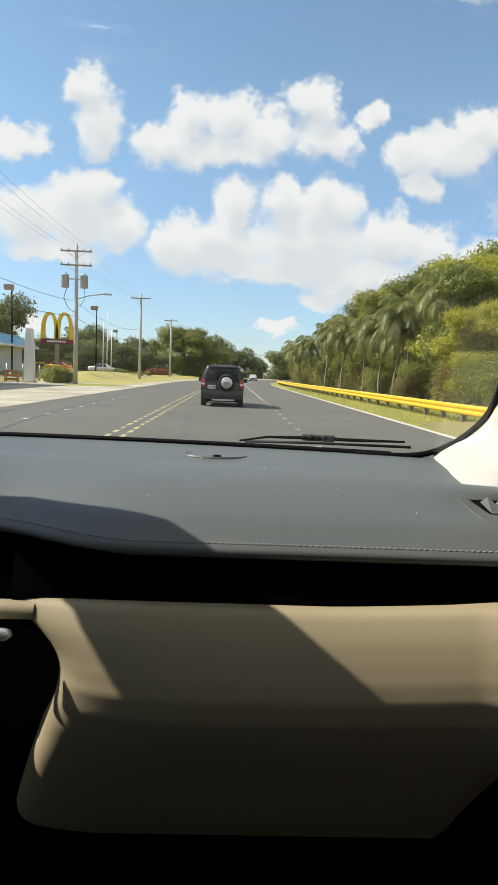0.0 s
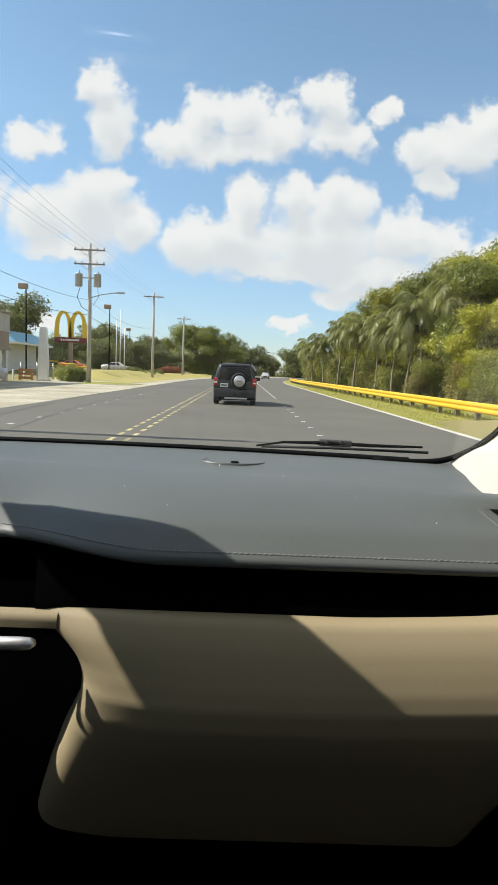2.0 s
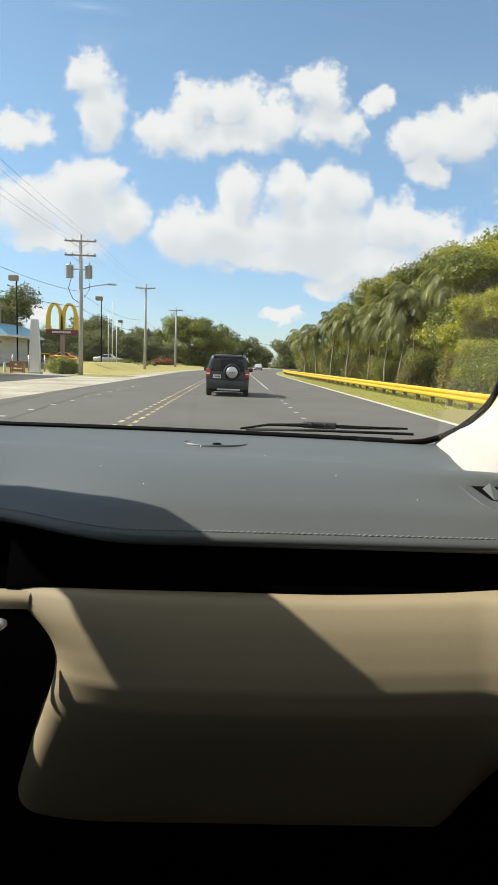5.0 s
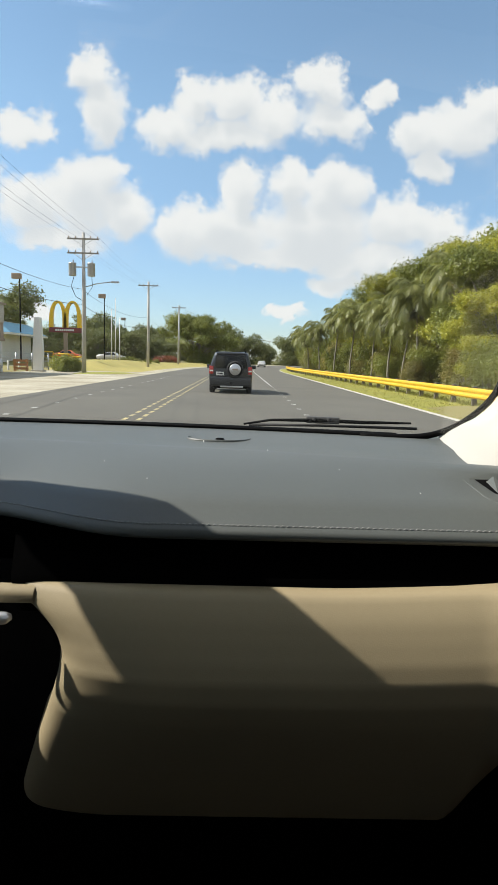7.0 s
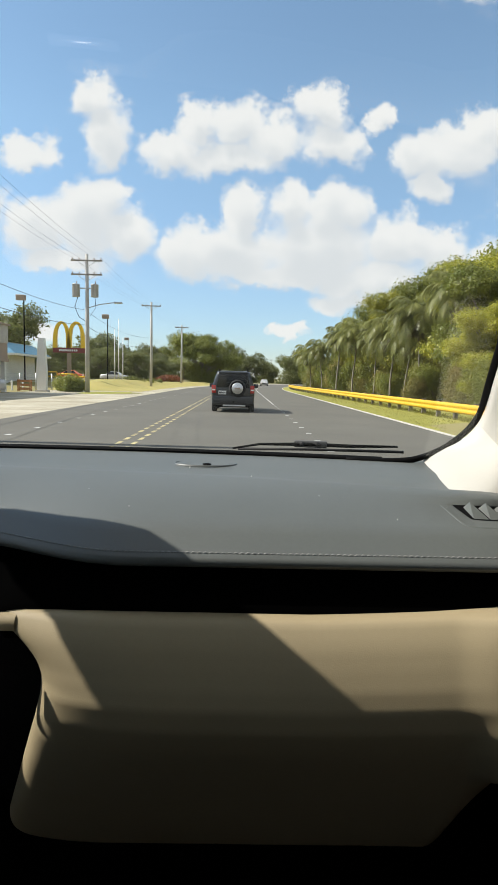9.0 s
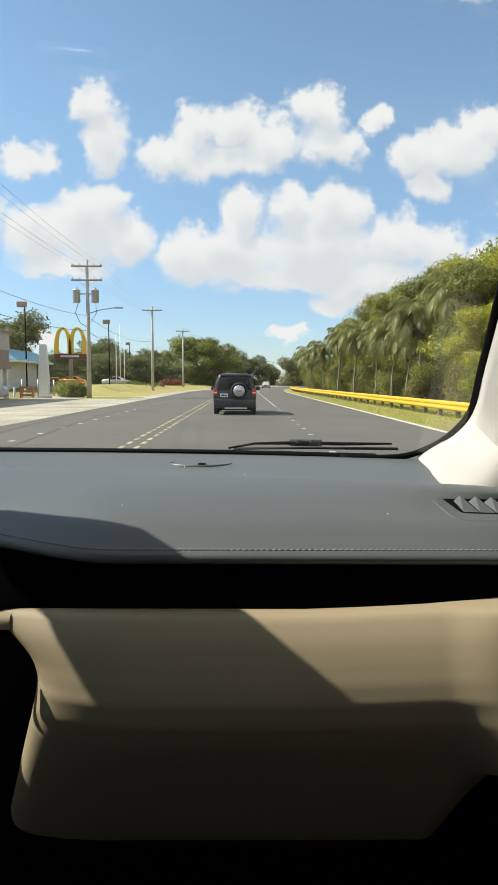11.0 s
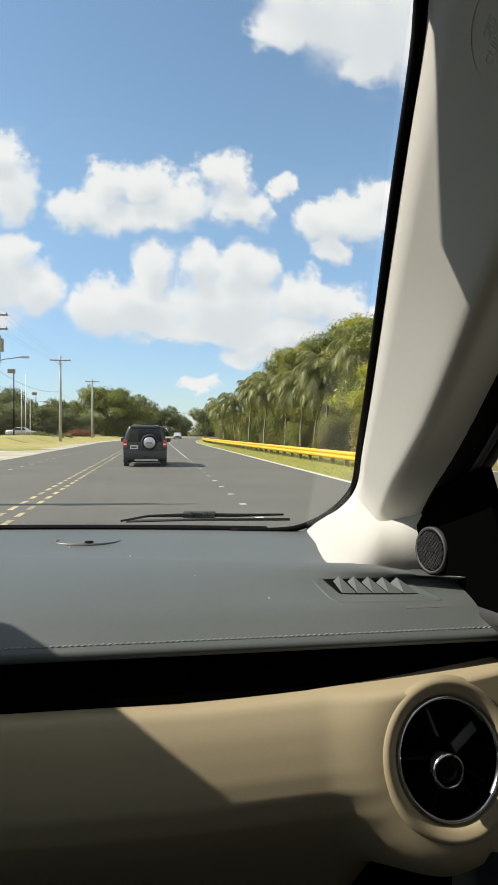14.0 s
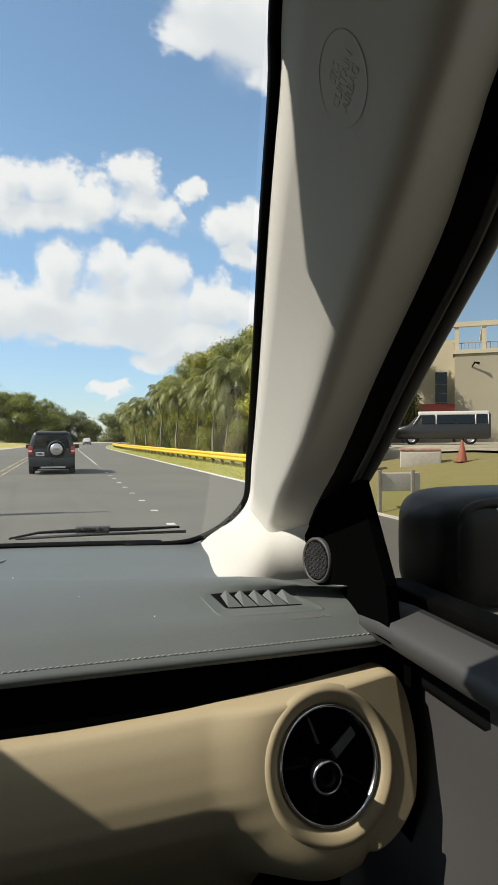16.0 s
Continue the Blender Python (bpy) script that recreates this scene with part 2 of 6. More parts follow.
M_BLACKTRIM = mat("black_trim", (0.003, 0.003, 0.003), 0.7, 0, spec=0.06)
M_BEIGE = mat("beige_soft_trim", (0.315, 0.258, 0.155), 0.6, 0, (0.285, 0.23, 0.138), 5, 200, 0.6, 0.15, 700, spec=0.3)
M_PILLAR = mat("ivory_pillar_trim", (0.415, 0.40, 0.355), 0.75, 0, (0.385, 0.372, 0.33), 5, 200, 0.6, 0.15, 900, spec=0.3)
M_MARK = mat("moulded_grey_mark", (0.39, 0.375, 0.335), 0.8, 0, (0.36, 0.35, 0.31), 5, 200, 0.6)
# Black plastic taken down to near-black, so the colour itself holds the shade.
M_RECESS = mat("shade_black_plastic", (0.0015, 0.0015, 0.0015), 0.9, 0, spec=0.0)
M_LINING = mat("grey_roof_lining", (0.36, 0.32, 0.27), 0.95, 0, (0.32, 0.285, 0.24), 8, 250, 0.6, 0.2, 600)
M_DOOR = mat("grey_door_plastic", (0.036, 0.034, 0.032), 0.6, 0, (0.029, 0.028, 0.026), 5, 250, 0.6, 0.2, 700)
M_STRIP = mat("grey_rubber_channel", (0.13, 0.125, 0.115), 0.5, 0, (0.10, 0.097, 0.09), 5, 200, 0.6)
M_CHROME = mat("chrome", (0.75, 0.75, 0.76), 0.18, 1.0, amount=0.1)
M_FABRIC = mat("beige_seat_fabric", (0.07, 0.055, 0.040), 0.9, 0, (0.06, 0.047, 0.034), 6, 200, 0.6, 0.3, 500)
M_MIRRORBODY = mat("black_mirror_plastic", (0.006, 0.006, 0.006), 0.42, 0, (0.009, 0.009, 0.009), 4, 60, 0.5, spec=0.35)
M_VAN = mat("dark_grey_van_paint", (0.022, 0.023, 0.025), 0.3, 0, (0.03, 0.03, 0.032), 3, 40, 0.4, coat=0.4)
M_BRIGHT = mat("brushed_bright_metal", (0.72, 0.71, 0.70), 0.42, 0.85, amount=0.1)
M_LEDGE = mat("dark_door_ledge", (0.030, 0.029, 0.027), 0.6, 0, (0.024, 0.023, 0.022), 5, 250, 0.6, 0.2, 700)
M_SATIN = mat("satin_silver", (0.55, 0.55, 0.55), 0.35, 0.9, amount=0.2)
M_SCREEN = mat("black_glossy_screen", (0.006, 0.006, 0.007), 0.25, 0)
M_BLACKCAR = mat("black_car_paint", (0.010, 0.011, 0.013), 0.4, 0, (0.016, 0.017, 0.019), 3, 40, 0.4, coat=0.3)
M_CARGLASS = mat("dark_car_glass", (0.012, 0.014, 0.015), 0.06, 0)
M_TYRE = mat("tyre_rubber", (0.022, 0.022, 0.022), 0.85)
M_REDLAMP = mat("red_lamp_glass", (0.45, 0.03, 0.02), 0.25, 0, (0.3, 0.02, 0.015), coat=0.5)
M_WHITECAR = mat("white_car_paint", (0.75, 0.75, 0.74), 0.3, 0, coat=0.6)
M_SILVERCAR = mat("silver_car_paint", (0.46, 0.45, 0.43), 0.35, 0.15, coat=0.4)
M_GLASS = pane_mat("windscreen_glass")
M_DARKGLASS = pane_mat("driver_window_glass", (0.84, 0.84, 0.83), 0.3)
M_REARGLASS = pane_mat("dark_rear_glass", (0.13, 0.13, 0.13), 0.3)
M_SIDEGLASS = pane_mat("side_window_glass", (0.62, 0.60, 0.56), 0.08)
M_CREAM = mat("cream_plaster_wall", (0.62, 0.56, 0.40), 0.9, 0, (0.52, 0.47, 0.34), 0.4, 12, 0.6, 0.3, 60)
M_OLIVE = mat("beige_plaster_wall", (0.42, 0.39, 0.29), 0.9, 0, (0.36, 0.33, 0.25), 0.4, 12, 0.6, 0.3, 60)
M_GREYWALL = mat("grey_brown_plaster", (0.36, 0.28, 0.21), 0.9, 0, (0.26, 0.205, 0.155), 0.5, 10, 0.6)
M_WHITE = mat("white_paint", (0.78, 0.77, 0.73), 0.6, 0, (0.6, 0.59, 0.55), 1.5, 20, 0.6)
M_RED = mat("red_paint", (0.45, 0.06, 0.04), 0.6, 0, (0.3, 0.05, 0.04), 2, 20, 0.7)
M_FADEDRED = mat("faded_red_paint", (0.36, 0.09, 0.06), 0.8, 0, (0.42, 0.36, 0.29), 5, 25, 1.0)
M_MAROON = mat("dark_red_board_paint", (0.20, 0.035, 0.03), 0.5, 0, (0.15, 0.03, 0.025), 2, 20, 0.6)
M_ORANGECAR = mat("orange_car_paint", (0.68, 0.13, 0.02), 0.3, 0, coat=0.6)
M_ARCH = mat("yellow_sign_plastic", (0.80, 0.50, 0.01), 0.4)
M_ORANGE = mat("orange_cone_plastic", (0.34, 0.09, 0.05), 0.7, 0, (0.22, 0.09, 0.06), 4, 20, 0.9)


# ---- mesh helpers ----
def finish(name, bm, material, smooth=True):
    me = bpy.data.meshes.new(name)
    bmesh.ops.recalc_face_normals(bm, faces=bm.faces)
    for f in bm.faces:
        f.smooth = smooth
    bm.to_mesh(me)
    bm.free()
    me.materials.append(material)
    return me


def part(name, bm, material, parent, label="", smooth=True):
    ob = new(name, finish(name, bm, material, smooth))
    ob.parent = parent
    if label:
        ob["label"] = label
    return ob


def thing(name, label, category, at=(0, 0, 0), turn=0.0, group="", kind=""):
    ob = new(name)
    ob.matrix_basis = pose(*at, 0, 0, turn)
    return tagged(ob, label, category, group, kind)


def structure(name, bm, material, label, category, smooth=False):
    ob = new(name, finish(name, bm, material, smooth))
    return tagged(ob, label, category, kind="structure")


def box(bm, x0, x1, y0, y1, z0, z1, bevel=0.0):
    vs = [bm.verts.new((x, y, z)) for x in (x0, x1) for y in (y0, y1) for z in (z0, z1)]
    fs = [bm.faces.new([vs[k] for k in q]) for q in ((0, 1, 3, 2), (4, 6, 7, 5), (0, 4, 5, 1), (2, 3, 7, 6), (0, 2, 6, 4), (1, 5, 7, 3))]
    if bevel:
        edges = list({e for f in fs for e in f.edges})
        bmesh.ops.bevel(bm, geom=edges, offset=bevel, segments=2, affect="EDGES", profile=0.7)
    return bm


def boxed(*a, **k):
    return box(bmesh.new(), *a, **k)


def grid(rows, close=False, bm=None):
    """A sheet through rows of points."""
    bm = bm or bmesh.new()
    vs = [[bm.verts.new(p) for p in row] for row in rows]
    for a, b in zip(vs, vs[1:]):
        n = len(a)
        for k in range(n if close else n - 1):
            bm.faces.new((a[k], a[(k + 1) % n], b[(k + 1) % n], b[k]))
    return bm


def tube(points, radii, sides=8, bm=None, caps=True):
    bm = bm or bmesh.new()
    pts = [Vector(p) for p in points]
    if isinstance(radii, (int, float)):
        radii = [radii] * len(pts)
    rings = []
    for k, p in enumerate(pts):
        along = (pts[min(k + 1, len(pts) - 1)] - pts[max(k - 1, 0)]).normalized()
        side = along.cross(Vector((0, 0, 1)) if abs(along.z) < 0.9 else Vector((0, 1, 0))).normalized()
        up = side.cross(along)
        rings.append([p + radii[k] * (math.cos(a) * side + math.sin(a) * up) for a in (2 * math.pi * j / sides for j in range(sides))])
    vs = [[bm.verts.new(p) for p in r] for r in rings]
    for a, b in zip(vs, vs[1:]):
        for j in range(sides):
            bm.faces.new((a[j], a[(j + 1) % sides], b[(j + 1) % sides], b[j]))
    if caps:
        bm.faces.new(vs[0][::-1])
        bm.faces.new(vs[-1])
    return bm


def lathe(profile, m=None, sides=32, bm=None):
    """Turns (radius, height) pairs round the z axis, then moves them by m."""
    bm = bm or bmesh.new()
    m = m or Matrix()
    vs = [[bm.verts.new(m @ Vector((r * math.cos(2 * math.pi * j / sides), r * math.sin(2 * math.pi * j / sides), h))) for j in range(sides)] for r, h in profile]
    for a, b in zip(vs, vs[1:]):
        for j in range(sides):
            bm.faces.new((a[j], a[(j + 1) % sides], b[(j + 1) % sides], b[j]))
    return bm


def prism(outline, axis, a, b, bm=None):
    """An outline in two axes, drawn out along the third (0, 1 or 2) from a to b."""
    bm = bm or bmesh.new()

    def at(p, h):
        q = list(p)
        q.insert(axis, h)
        return q
    lo, hi = [bm.verts.new(at(p, a)) for p in outline], [bm.verts.new(at(p, b)) for p in outline]
    bm.faces.new(lo)
    bm.faces.new(hi[::-1])
    for k in range(len(lo)):
        j = (k + 1) % len(lo)
        bm.faces.new((lo[k], hi[k], hi[j], lo[j]))
    return bm


def turn_towards(ob, spot):
    """Turns the faces of an open sheet towards a spot."""
    bm = bmesh.new()
    bm.from_mesh(ob.data)
    for f in bm.faces:
        if f.normal.dot(Vector(spot) - f.calc_center_median()) < 0:
            f.normal_flip()
    bm.to_mesh(ob.data)
    bm.free()


def face_to(centre, normal):
    """A pose whose z axis is the normal."""
    return Matrix.Translation(centre) @ Vector(normal).to_track_quat("Z", "Y").to_matrix().to_4x4()


def lerp(a, b, f):
    return a + (b - a) * f


def smooth01(f):
    f = min(max(f, 0), 1)
    return f * f * (3 - 2 * f)


# ---- road and ground ----
def bend(y):
    """How far the road has swung to the right by this distance."""
    return max(y - 75, 0) ** 2 / 700.0


def rise(x, y):
    """The lots on both sides lie a little above the road."""
    return 1.0 * min(max((x - 6.4 - bend(y)) / 6.2, 0), 1) ** 0.8 * (1 - smooth01((y - 38) / 25.0)) * (1 - smooth01((y - 17) / 5.0) * (1 - smooth01((x - 11.5) / 4.0))) + 0.75 * smooth01((-x - 15.5) / 6.0) * smooth01((y - 56) / 12.0)


YS = [-60, -40, -25, -15, -8, -4] + list(range(0, 40, 2)) + list(range(40, 120, 5)) + list(range(120, 301, 12))


def ribbon(xs, z, ys=YS, follow=False):
    return grid([[(x + bend(y), y, (rise(x + bend(y), y) if follow else 0) + z) for x in xs] for y in ys])


bm = bmesh.new()
xs = [-2000, -600, -200, -90, -60, -45] + list(range(-36, 37, 2)) + [40, 46, 55, 70, 90, 130, 220, 600, 2000]
ys = [-1500, -400, -120, -60, -30, -14] + list(range(-6, 62, 2)) + [66, 72, 80, 90, 105, 130, 170, 230, 320, 500, 900, 2500]
grid([[(x, y, rise(x, y)) for x in xs] for y in ys], bm=bm)
structure("ground", bm, M_GROUND, "flat green and sandy ground beside the road", "ground", True)
structure("road", ribbon([-7.0, -3.5, 0, 3, 6.0], 0.012), M_ROAD, "smooth grey asphalt road with worn paint", "road", True)
structure("verge_gravel", ribbon([-17.0, -14, -11, -9, -7.0], 0.008, follow=True), M_SAND, "pale crushed coral gravel beside the road", "verge", True)
structure("verge_grass", ribbon([6.12, 7.5, 9, 11.0], 0.03), M_GRASS, "sunny mown grass strip beside the road", "verge", True)
structure("kerb", grid([[(6.0 + bend(y), y, 0.0), (6.0 + bend(y), y, 0.045), (6.06 + bend(y), y, 0.05), (6.12 + bend(y), y, 0.0)] for y in YS]), M_CONC, "low pale concrete edging of the road", "kerb")


def dashes(name, x, material, length, step, width, label, y0=4, y1=150, skip=()):
    bm = bmesh.new()
    y, k = y0, 0
    while y < y1:
        if k not in skip:
            o = [(x + bend(v) + s, v, 0.0165) for v, s in ((y, -width), (y, width), (y + length, width), (y + length, -width))]
            bm.faces.new([bm.verts.new(p) for p in o])
        y, k = y + step, k + 1
    ob = new(name, finish(name, bm, material, False))
    tagged(ob, label, "road marking", kind="structure")


for off in (-0.16, 0.16):
    dashes("centre_marking", -1.97 + off, M_YELLOWLINE, 0.55, 0.95, 0.05, "worn double yellow centre line on the asphalt")
dashes("lane_marking", 2.2, M_WHITELINE, 0.22, 2.0, 0.07, "white raised lane dots on the asphalt")
structure("lane_line", grid([[(2.165 + bend(y), y, 0.0165), (2.235 + bend(y), y, 0.0165)] for y in range(34, 150, 2)]), M_WHITELINE, "thin solid white lane line on the asphalt", "road marking")
dashes("lane_marking", -4.9, M_WHITELINE, 0.22, 2.0, 0.07, "white raised lane dots on the asphalt")

# ---- the car the camera rides in ----
car = thing("car_cabin", "car cabin with grey dash, beige trim and raked windscreen", "car")


def seam_y(x):
    return 0.578 + 0.085 * smooth01((0.31 - x) / 0.22)


def base_y(x):
    return 1.05 - 0.17 * x * x


def crease_y(x):
    return 0.84 - 0.15 * (x - 0.15) - 0.13 * max(x - 0.42, 0)


XS = [-0.84 + 0.03 * k for k in range(57)] + [0.852, 0.858, 0.8605]
rows = []
for x in XS:
    s, c, b = seam_y(x) + 0.012 * max((x - 0.845) / 0.0155, 0) ** 2, crease_y(x), base_y(x)
    drop = 0.014 * smooth01((x - 0.73) / 0.11)
    rows.append([(x, s + 0.035, 1.2025), (x, s + 0.012, 1.2035), (x, s + 0.003, 1.2065), (x, s - 0.0005, 1.211), (x, s + 0.003, 1.2165), (x, s + 0.012, 1.221),
                 (x, s + 0.030, 1.2345), (x, s + 0.040, 1.2395), (x, s + 0.052, 1.2435), (x, s + 0.10, 1.2560), (x, min(s + 0.15, c - 0.045), 1.2635), (x, c - 0.02, 1.267 - drop), (x, c - 0.004, 1.2672 - drop), (x, c + 0.003, 1.2655 - drop), (x, c + 0.008, 1.259 - drop), (x, c + 0.02, 1.2565 - drop),
                 (x, lerp(c, b, 0.5), 1.260 - drop), (x, b - 0.01, 1.268), (x, b + 0.03, 1.268)])
part("dash_pad", grid(rows), M_PAD, car, "dark grey soft dash top with sewn edge")
# stitches along the edge
bm = bmesh.new()
x = -0.2
while x < 0.846:
    s = seam_y(x)
    s2 = seam_y(x + 0.0042)
    tube([(x, s + 0.0085, 1.2195), (x + 0.0021, (s + s2) / 2 + 0.0085, 1.2208), (x + 0.0042, s2 + 0.0085, 1.2195)], 0.00052, 4, bm)
    x += 0.0062
tagged(part("stitching", bm, mat("grey_thread", (0.34, 0.34, 0.33), 0.8), car, "row of grey stitches"), kind="stuff")
# recess under the pad, its shade put into the near-black colour
part("dash_recess", grid([[(x, seam_y(x) + 0.036, 1.2045), (x, seam_y(x) + 0.026, 1.19), (x, lerp(0.572, seam_y(x) + 0.045, smooth01((0.175 - x) / 0.03)), 1.168), (x, lerp(0.575, seam_y(x) + 0.06, smooth01((0.175 - x) / 0.03)), 1.15), (x, lerp(0.60, 0.765, smooth01((0.175 - x) / 0.03)), 1.12)] for x in XS]), M_RECESS, car, "recessed band with its shade put into the black colour")


def low_z(x):
    return lerp(0.80, 1.03, smooth01((x - 0.67) / 0.14))


def left_x(z):
    """The panel's end beside the screen: bulging, then tapering downwards."""
    knots = (0.75, 0.815, 0.955, 1.03, 1.055, 1.078, 1.098, 1.11, 1.124, 1.142, 1.17), (0.10, 0.124, 0.180, 0.211, 0.221, 0.2285, 0.2315, 0.227, 0.214, 0.198, 0.190)
    return sum(float(np.interp(z + 0.004 * k, *knots)) for k in range(-4, 5)) / 9


PROFILE = ((0.600, 1.165), (0.562, 1.1655), (0.549, 1.163), (0.540, 1.152), (0.5335, 1.142), (0.526, 1.126), (0.519, 1.108), (0.515, 1.09), (0.520, 1.066), (0.541, 1.032), (0.576, 0.985), (0.622, 0.925), (0.710, 0.80))
VC, VN = Vector((0.763, 0.523, 1.113)), Vector((0.12, -0.94, 0.30)).normalized()


def profile_y(z):
    for (ya, za), (yb, zb) in zip(PROFILE[1:], PROFILE[2:]):
        if z >= zb:
            return lerp(ya, yb, (za - z) / (za - zb)) if za > zb else yb
    return PROFILE[-1][0]


SPLIT = 0.50
bm = bmesh.new()
# right half: its lower edge climbs, its end is rounded off, and it swells round the vent
right_rows = []
for k in range(86):
    x = lerp(SPLIT, 0.873, 1 - (1 - k / 85) ** 1.25)
    e1, e2 = min(max((x - 0.838) / 0.0352, 0), 1), min(max((x - 0.79) / 0.0832, 0), 1)
    full = 1.1605 + 0.025 * min(max((x - 0.46) / 0.40, 0), 1) ** 1.5
    top = 1.12 + (full - 1.12) * math.sqrt(1 - e1 ** 2.6)
    bot = low_z(x) if x < 0.79 else 1.12 - 0.09 * math.sqrt(1 - e2 * e2)
    f = (full - bot) / (full - 0.80)
    col = []
    for j in range(81):
        g = j / 80
        z0 = lerp(1.163, 0.80, g)
        z = lerp(top - 0.001, bot, g)
        yy = profile_y(z0) if f > 0.97 else lerp(profile_y(min(z, 1.163)), profile_y(z0), f * f)
        yy += 0.02 * (1 - f) * smooth01((g - 0.75) / 0.25)
        plane_y = VC.y - (VN.x * (x - VC.x) + VN.z * (z - VC.z)) / VN.y
        away = Vector((x - VC.x, plane_y - VC.y, z - VC.z))
        d = away.length
        wide = math.hypot(1.4 * min(away.x, 0) + max(away.x, 0), away.z)
        near = max(1 - smooth01((wide - 0.074) / 0.11), smooth01((x - 0.745) / 0.06))
        roll = 0.010 * max(e2 - 0.8, 0) / 0.2
        col.append((x, lerp(yy, plane_y, near) + roll, z))
    right_rows.append([(x, 0.61, top - 0.001), (x, col[0][1] + 0.014, top + 0.0015), (x, col[0][1] + 0.005, top + 0.0012)] + col + [(x, col[-1][1] + 0.004, bot - 0.003), (x, col[-1][1] + 0.02, bot - 0.004)])
right_rows.append([(0.874, 0.60, p[2]) for p in right_rows[-1]])
grid(right_rows, bm=bm)
# left half: the same heights, its end rolled back beside the screen
levels = [(p[1], p[2]) for p in right_rows[0]]
rows = []
STEPS = [0.0, 0.002, 0.0045, 0.0075, 0.011, 0.015, 0.020, 0.026, 0.033, 0.042, 0.052, 0.064, 0.078, 0.094, 0.112, 0.13]
for n, (y, z) in enumerate(levels):
    a = left_x(z)
    w = smooth01((1.158 - z) / 0.04)
    row = [(a - 0.010, y + (0.24 if z > 0.97 else 0.11) if n > 2 else 0.602, z)]
    for k in range(27):
        d = STEPS[k] if k < 16 else lerp(0.13, SPLIT - a, (k - 15) / 11)
        x = a + d
        back = y + 0.026 * w * math.exp(-d / 0.011) + 0.024 * max(1 - d / 0.14, 0) ** 2
        row.append((x, min(back, 0.602) if n < 3 else back, z))
    rows.append(row)
grid(rows, bm=bm)
bmesh.ops.remove_doubles(bm, verts=bm.verts, dist=0.0003)
hole = [f for f in bm.faces if (f.calc_center_median() - VC - VN * (f.calc_center_median() - VC).dot(VN)).length < 0.064]
bmesh.ops.delete(bm, geom=hole, context="FACES")
for v in bm.verts:
    rel = v.co - VC - VN * (v.co - VC).dot(VN)
    if v.is_boundary and rel.length < 0.074:
        v.co = VC + rel.normalized() * 0.0662
part("fascia_panel", bm, M_BEIGE, car, "beige curved trim panel")
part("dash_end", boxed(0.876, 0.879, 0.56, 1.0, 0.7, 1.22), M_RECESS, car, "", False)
part("stack_top_trim", grid([[(x, y, z) for x in [0.12 + 0.0085 * k for k in range(11)]] for y, z in ((0.576, 1.159), (0.570, 1.1595), (0.564, 1.157), (0.561, 1.152), (0.562, 1.144), (0.567, 1.142), (0.574, 1.142))]), M_BEIGE, car, "beige strip over the screen")
# glove box below, its darkness put into the near-black colour
part("lower_cover", grid([[(x, 0.75, low_z(x) + 0.03), (x, 0.718, low_z(x) - 0.006), (x, 0.702, low_z(x) - 0.03), (x, 0.69, low_z(x) - 0.08), (x, 0.70, 0.62), (x, 0.80, 0.45)] for x in [0.1 + 0.03 * k for k in range(26)]]), M_RECESS, car, "glove box cover with its shade put into the black colour")

# centre stack at the left of the panel
part("stack_face", boxed(-0.30, 0.205, 0.765, 0.805, 0.60, 1.135, bevel=0.01), M_SCREEN, car, "glossy black centre screen")
part("chrome_bar", tube([(0.09, 0.545, 1.1350), (0.176, 0.545, 1.1355), (0.184, 0.546, 1.1355), (0.188, 0.549, 1.1355)], [0.0065, 0.0065, 0.0058, 0.003], 14), M_BRIGHT, car, "bright chrome bar")

# round air vent
VM = face_to(VC, VN)
vent = part("air_vent", lathe([(0.0775, -0.004), (0.0752, -0.0008), (0.0730, 0.0008), (0.0708, 0.0015), (0.0688, 0.0013), (0.067, 0.0006), (0.0650, -0.0004), (0.0625, -0.0018), (0.0600, -0.0045), (0.0582, -0.008), (0.0572, -0.012)], VM, 64), M_BEIGE, car, "beige round vent surround")
part("vent_ring", lathe([(0.0580, -0.011), (0.0572, -0.005), (0.0556, -0.0035), (0.0540, -0.005), (0.0532, -0.010), (0.0528, -0.020)], VM, 64), M_CHROME, vent, "chrome ring")
part("vent_barrel", lathe([(0.0530, -0.012), (0.052, -0.037), (0.03, -0.05), (0.0005, -0.051)], VM, 32), M_BLACKTRIM, vent, "black vent barrel")
KM = face_to((0.751, 0.512, 1.109), VN) @ pose(0, 0, 0, 8, -6, 0)
part("vent_knob", lathe([(0.012, -0.045), (0.013, -0.006), (0.0158, -0.001), (0.0162, 0.003), (0.0148, 0.0055), (0.0135, 0.004), (0.0130, 0.0035)], KM, 32), M_CHROME, vent, "chrome centre knob")
part("knob_cap", lathe([(0.0134, 0.0034), (0.0125, 0.0048), (0.0060, 0.0052), (0.0050, 0.0042), (0.0005, 0.0040)], KM, 24), M_BLACKTRIM, vent, "black knob cap")
for a, w, m0, lo in ((97, 0.0016, M_DOOR, 0.020), (22, 0.0055, M_PAD, 0.014), (-45, 0.0016, M_BLACKTRIM, 0.016), (165, 0.0016, M_BLACKTRIM, 0.016), (232, 0.0016, M_BLACKTRIM, 0.016), (290, 0.0016, M_BLACKTRIM, 0.016)):
    bm = boxed(lo, 0.047, -w, w, -0.026, -0.018 if w > 0.003 else -0.012, bevel=0.0008)
    for v in bm.verts:
        v.co.y += 0.006 * math.sin((v.co.x - 0.016) * 60) + (v.co.z + 0.02) * 0.3
    bm.transform(VM @ pose(0, 0, 0, 0, 0, a))
    part("vane", bm, m0, vent)

